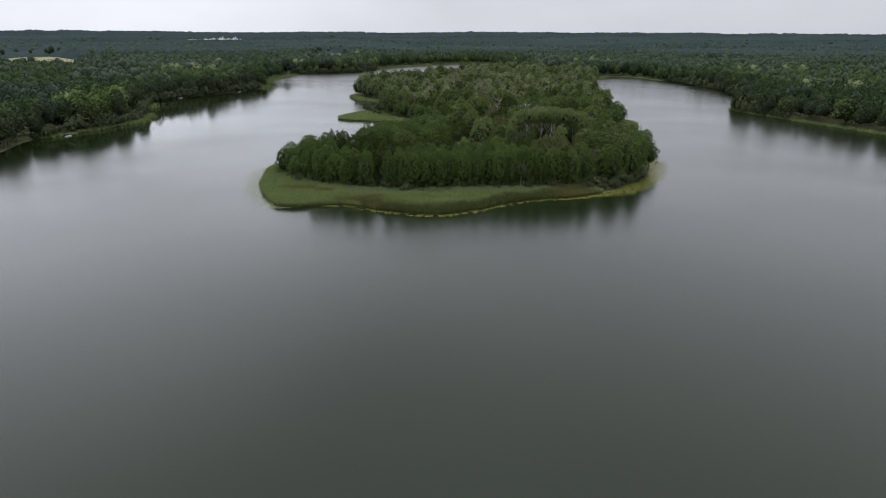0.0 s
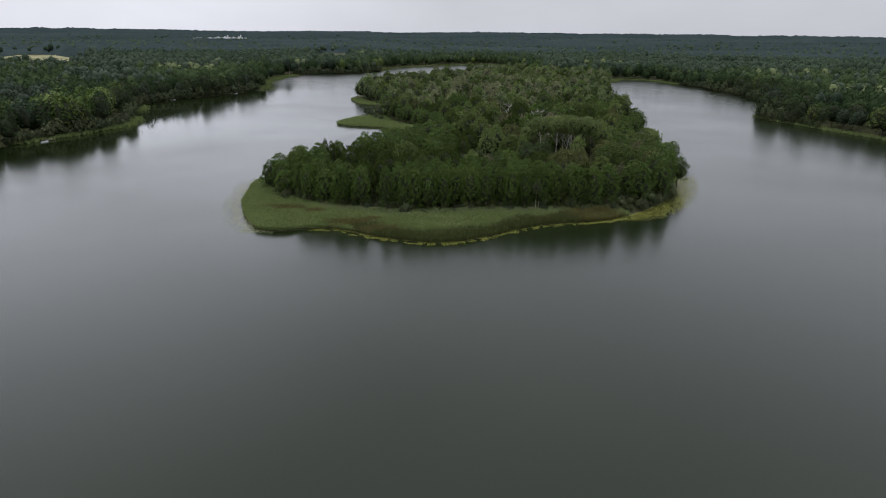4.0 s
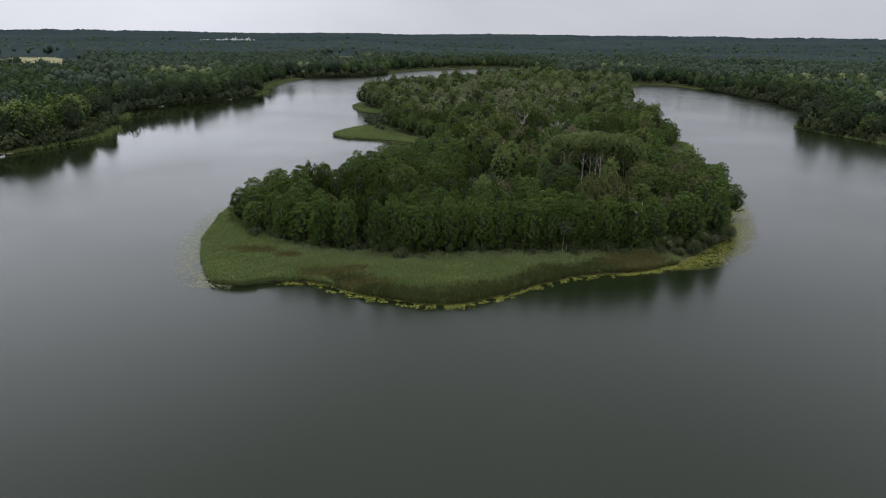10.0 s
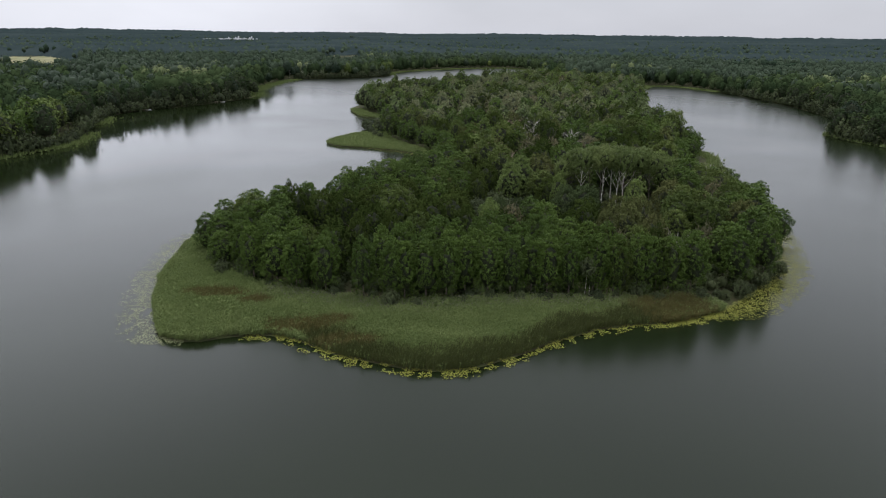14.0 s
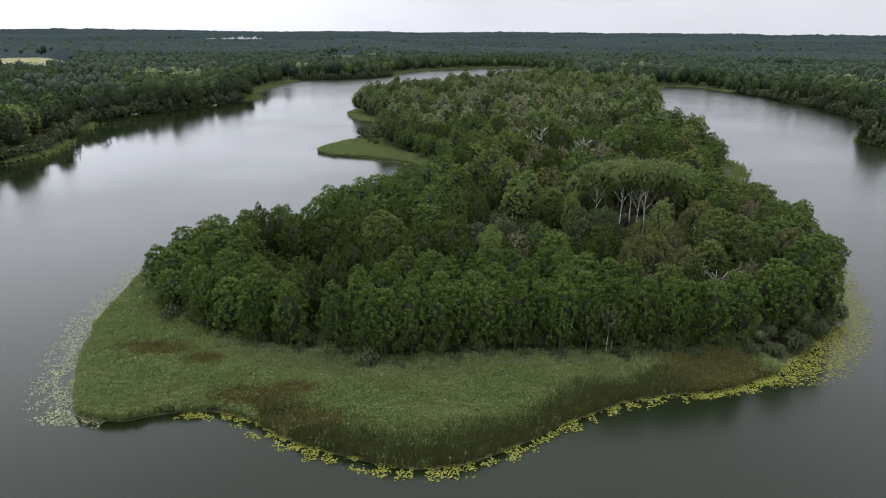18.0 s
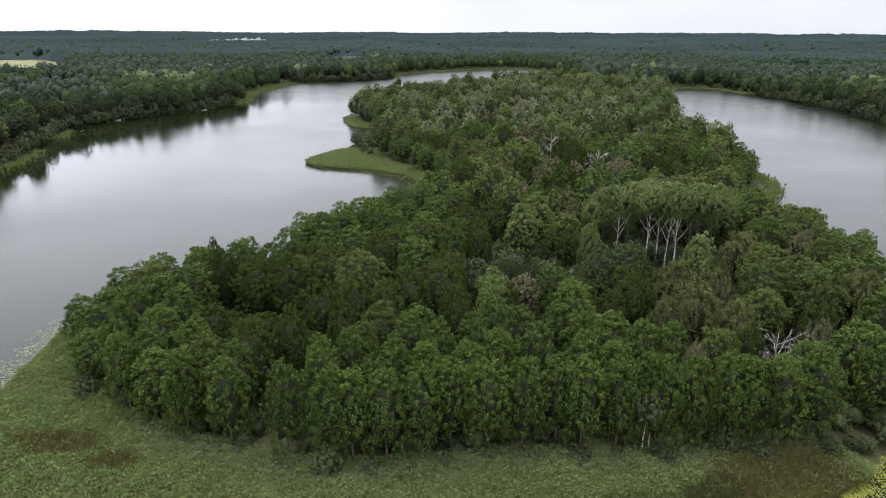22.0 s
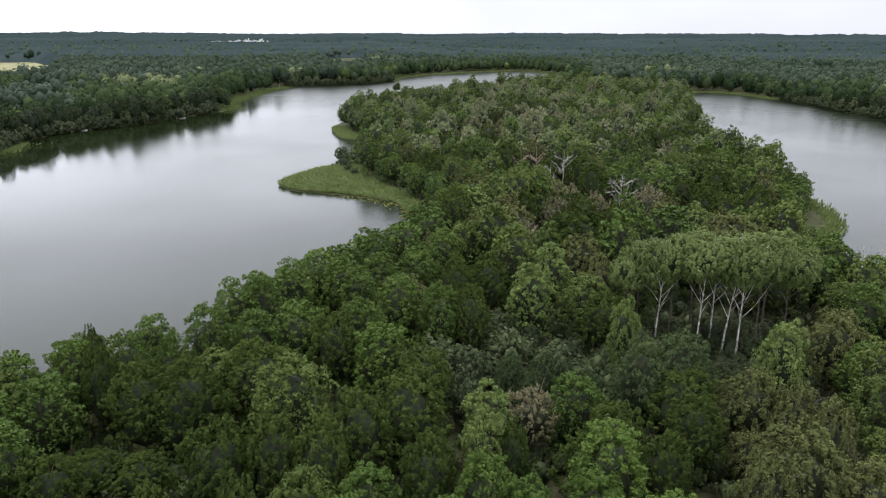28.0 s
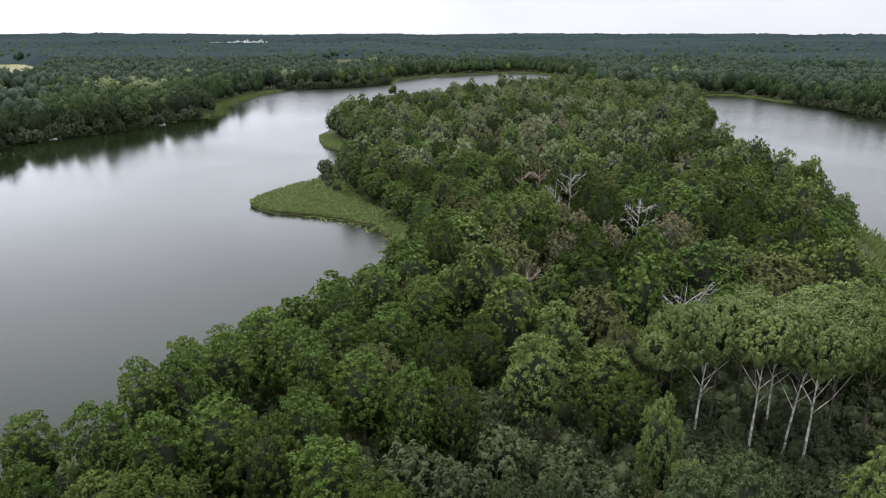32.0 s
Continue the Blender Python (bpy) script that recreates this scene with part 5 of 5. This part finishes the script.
# ---- buildings and boats ----


def block(x0, x1, y0, y1, z0, z1, bevel=0.0):
    bm = bmesh.new()
    bmesh.ops.create_cube(bm, size=1.0, matrix=Matrix.Translation(((x0 + x1) / 2, (y0 + y1) / 2, (z0 + z1) / 2)) @ Matrix.Diagonal((x1 - x0, y1 - y0, z1 - z0, 1)))
    if bevel:
        bmesh.ops.bevel(bm, geom=list(bm.edges), offset=bevel, segments=1, affect="EDGES")
    bmesh.ops.triangulate(bm, faces=list(bm.faces))
    V = np.array([v.co[:] for v in bm.verts])
    F = np.array([[v.index for v in f.verts] for f in bm.faces])
    bm.free()
    return V, F


def gable(w, l, z0, z1, over=0.4):
    w, l = w / 2 + over, l / 2 + over
    V = np.array([(-w, -l, z0), (w, -l, z0), (w, l, z0), (-w, l, z0), (0, -l, z1), (0, l, z1)])
    return V, np.array([(0, 1, 4), (2, 3, 5), (1, 2, 5), (1, 5, 4), (3, 0, 4), (3, 4, 5), (0, 3, 2), (0, 2, 1)])


def hall(x, y, w, l, h, turn, towers=0):
    """A white industrial hall with a shallow roof, a row of window bands and its silos."""
    z = float(height(np.array([[x, y]]))[0])
    ob = new("factory_hall")
    ob.matrix_world = pose(x, y, z, 0, 0, turn)
    tagged(ob, "white factory hall with a shallow grey roof beyond the forest", "factory", "factory halls on the horizon")
    part("wall", mesh_of("hall_wall", *block(-w / 2, w / 2, -l / 2, l / 2, -8, h), WHITE), ob)
    part("roof", mesh_of("hall_roof", *gable(w, l, h, h + 2.5), ROOF), ob, "grey shallow roof")
    for i in range(int(w // 16)):
        a = -w / 2 + 5 + i * 16
        part("window", mesh_of("hall_window", *block(a, a + 9, -l / 2 - 0.15, -l / 2 + 0.1, h * 0.55, h * 0.75), GLASS), ob, "dark window band")
    for i in range(towers):
        a = -w / 2 + (i + 0.7) * w / (towers + 0.5)
        part("silo", mesh_of("silo", *tube([(a, 0, h - 1), (a, 0, h + 4 + 3 * (i % 2)), (a, 0, h + 4.6 + 3 * (i % 2))], [2.0, 2.0, 0.6], 12), WHITE), ob, "tall white silo")


for x, y, w, h, towers in ((-1062, 2532, 56, 18, 0), (-1020, 2545, 30, 19, 0), (-990, 2553, 28, 21, 1), (-962, 2562, 25, 22, 2), (-937, 2569, 24, 20, 1),
                           (-915, 2575, 18, 22, 2), (-897, 2583, 13, 19, 0)):
    hall(x, y, w, 24, h - 5, 12, towers)


def boat(x, y, turn, label):
    """A small open rowing boat: a hull with pointed bow, gunwale and two thwarts."""
    ob = new("rowing_boat")
    ob.matrix_world = pose(x, y, 0.02, 0, 0, turn) @ Matrix.Scale(0.8, 4)
    tagged(ob, label, "boat", "boats along the shore")
    k = np.linspace(0, 1, 9)
    half = 0.75 * np.sin(np.clip(k * 1.35 + 0.45, 0, math.pi)) ** 0.7
    half[-1] = 0.04
    L = 5.2 * (k - 0.5)
    rim = np.concatenate([np.stack([L, half, 0.55 + 0.2 * k ** 2], 1), np.stack([L, -half, 0.55 + 0.2 * k ** 2], 1)])
    keel = np.concatenate([np.stack([L * 0.93, half * 0.6, -0.12 + 0.1 * k ** 3], 1), np.stack([L * 0.93, -half * 0.6, -0.12 + 0.1 * k ** 3], 1)])
    V = np.concatenate([rim, keel])
    F = []
    for i in range(8):
        for a, c in ((i, i + 18), (i + 9, i + 27), (i + 18, i + 27)):
            F += [(a, a + 1, c + 1), (a, c + 1, c)]
    F += [(0, 9, 27), (0, 27, 18)]
    part("hull", mesh_of("boat_hull", V, np.array(F), WHITE), ob, "white painted hull")
    for a in (-1.1, 0.6):
        part("thwart", mesh_of("boat_thwart", *block(a - 0.14, a + 0.14, -0.6, 0.6, 0.36, 0.40), PLANKS), ob, "wooden thwart")


boat(-216, 608, 65, "small white rowing boat moored under the trees")
boat(-246, 549, 50, "small white rowing boat beside a landing stage")
boat(-219, 345, 70, "small white rowing boat among the reeds")


def landing(x, y, turn, long):
    """A plank landing stage on posts."""
    ob = new("landing_stage")
    ob.matrix_world = pose(x, y, 0, 0, 0, turn)
    tagged(ob, "weathered plank landing stage on posts at the wooded bank", "jetty", "landing stages along the shore")
    for i in range(int(long / 0.5)):
        part("plank", mesh_of("plank", *block(-0.8, 0.8, i * 0.5, i * 0.5 + 0.45, 0.55, 0.60), PLANKS), ob)
    for i in range(int(long // 2) + 1):
        for a in (-0.7, 0.7):
            part("post", mesh_of("landing_post", *tube([(a, i * 2.0 + 0.2, -1.2), (a, i * 2.0 + 0.2, 0.9)], [0.09, 0.08], 6), PLANKS), ob)


landing(-252, 545, -70, 7)
landing(-221, 604, -70, 6)
landing(-226, 350, -80, 8)


def cabin(x, y, turn):
    ob = new("boathouse")
    ob.matrix_world = pose(x, y, 0.3, 0, 0, turn)
    tagged(ob, "small white boathouse with a grey gable roof among the trees", "boathouse")
    part("wall", mesh_of("cabin_wall", *block(-2.0, 2.0, -2.6, 2.6, -0.3, 2.6), WHITE), ob)
    part("roof", mesh_of("cabin_roof", *gable(4.0, 5.2, 2.6, 4.2), ROOF), ob, "grey gable roof")
    part("door", mesh_of("cabin_door", *block(-0.5, 0.5, -2.66, -2.58, 0.0, 2.05), PLANKS), ob, "wooden door")
    part("window", mesh_of("cabin_window", *block(1.98, 2.06, -0.5, 0.6, 1.0, 1.9), GLASS), ob, "dark window")


cabin(-238, 347, 65)
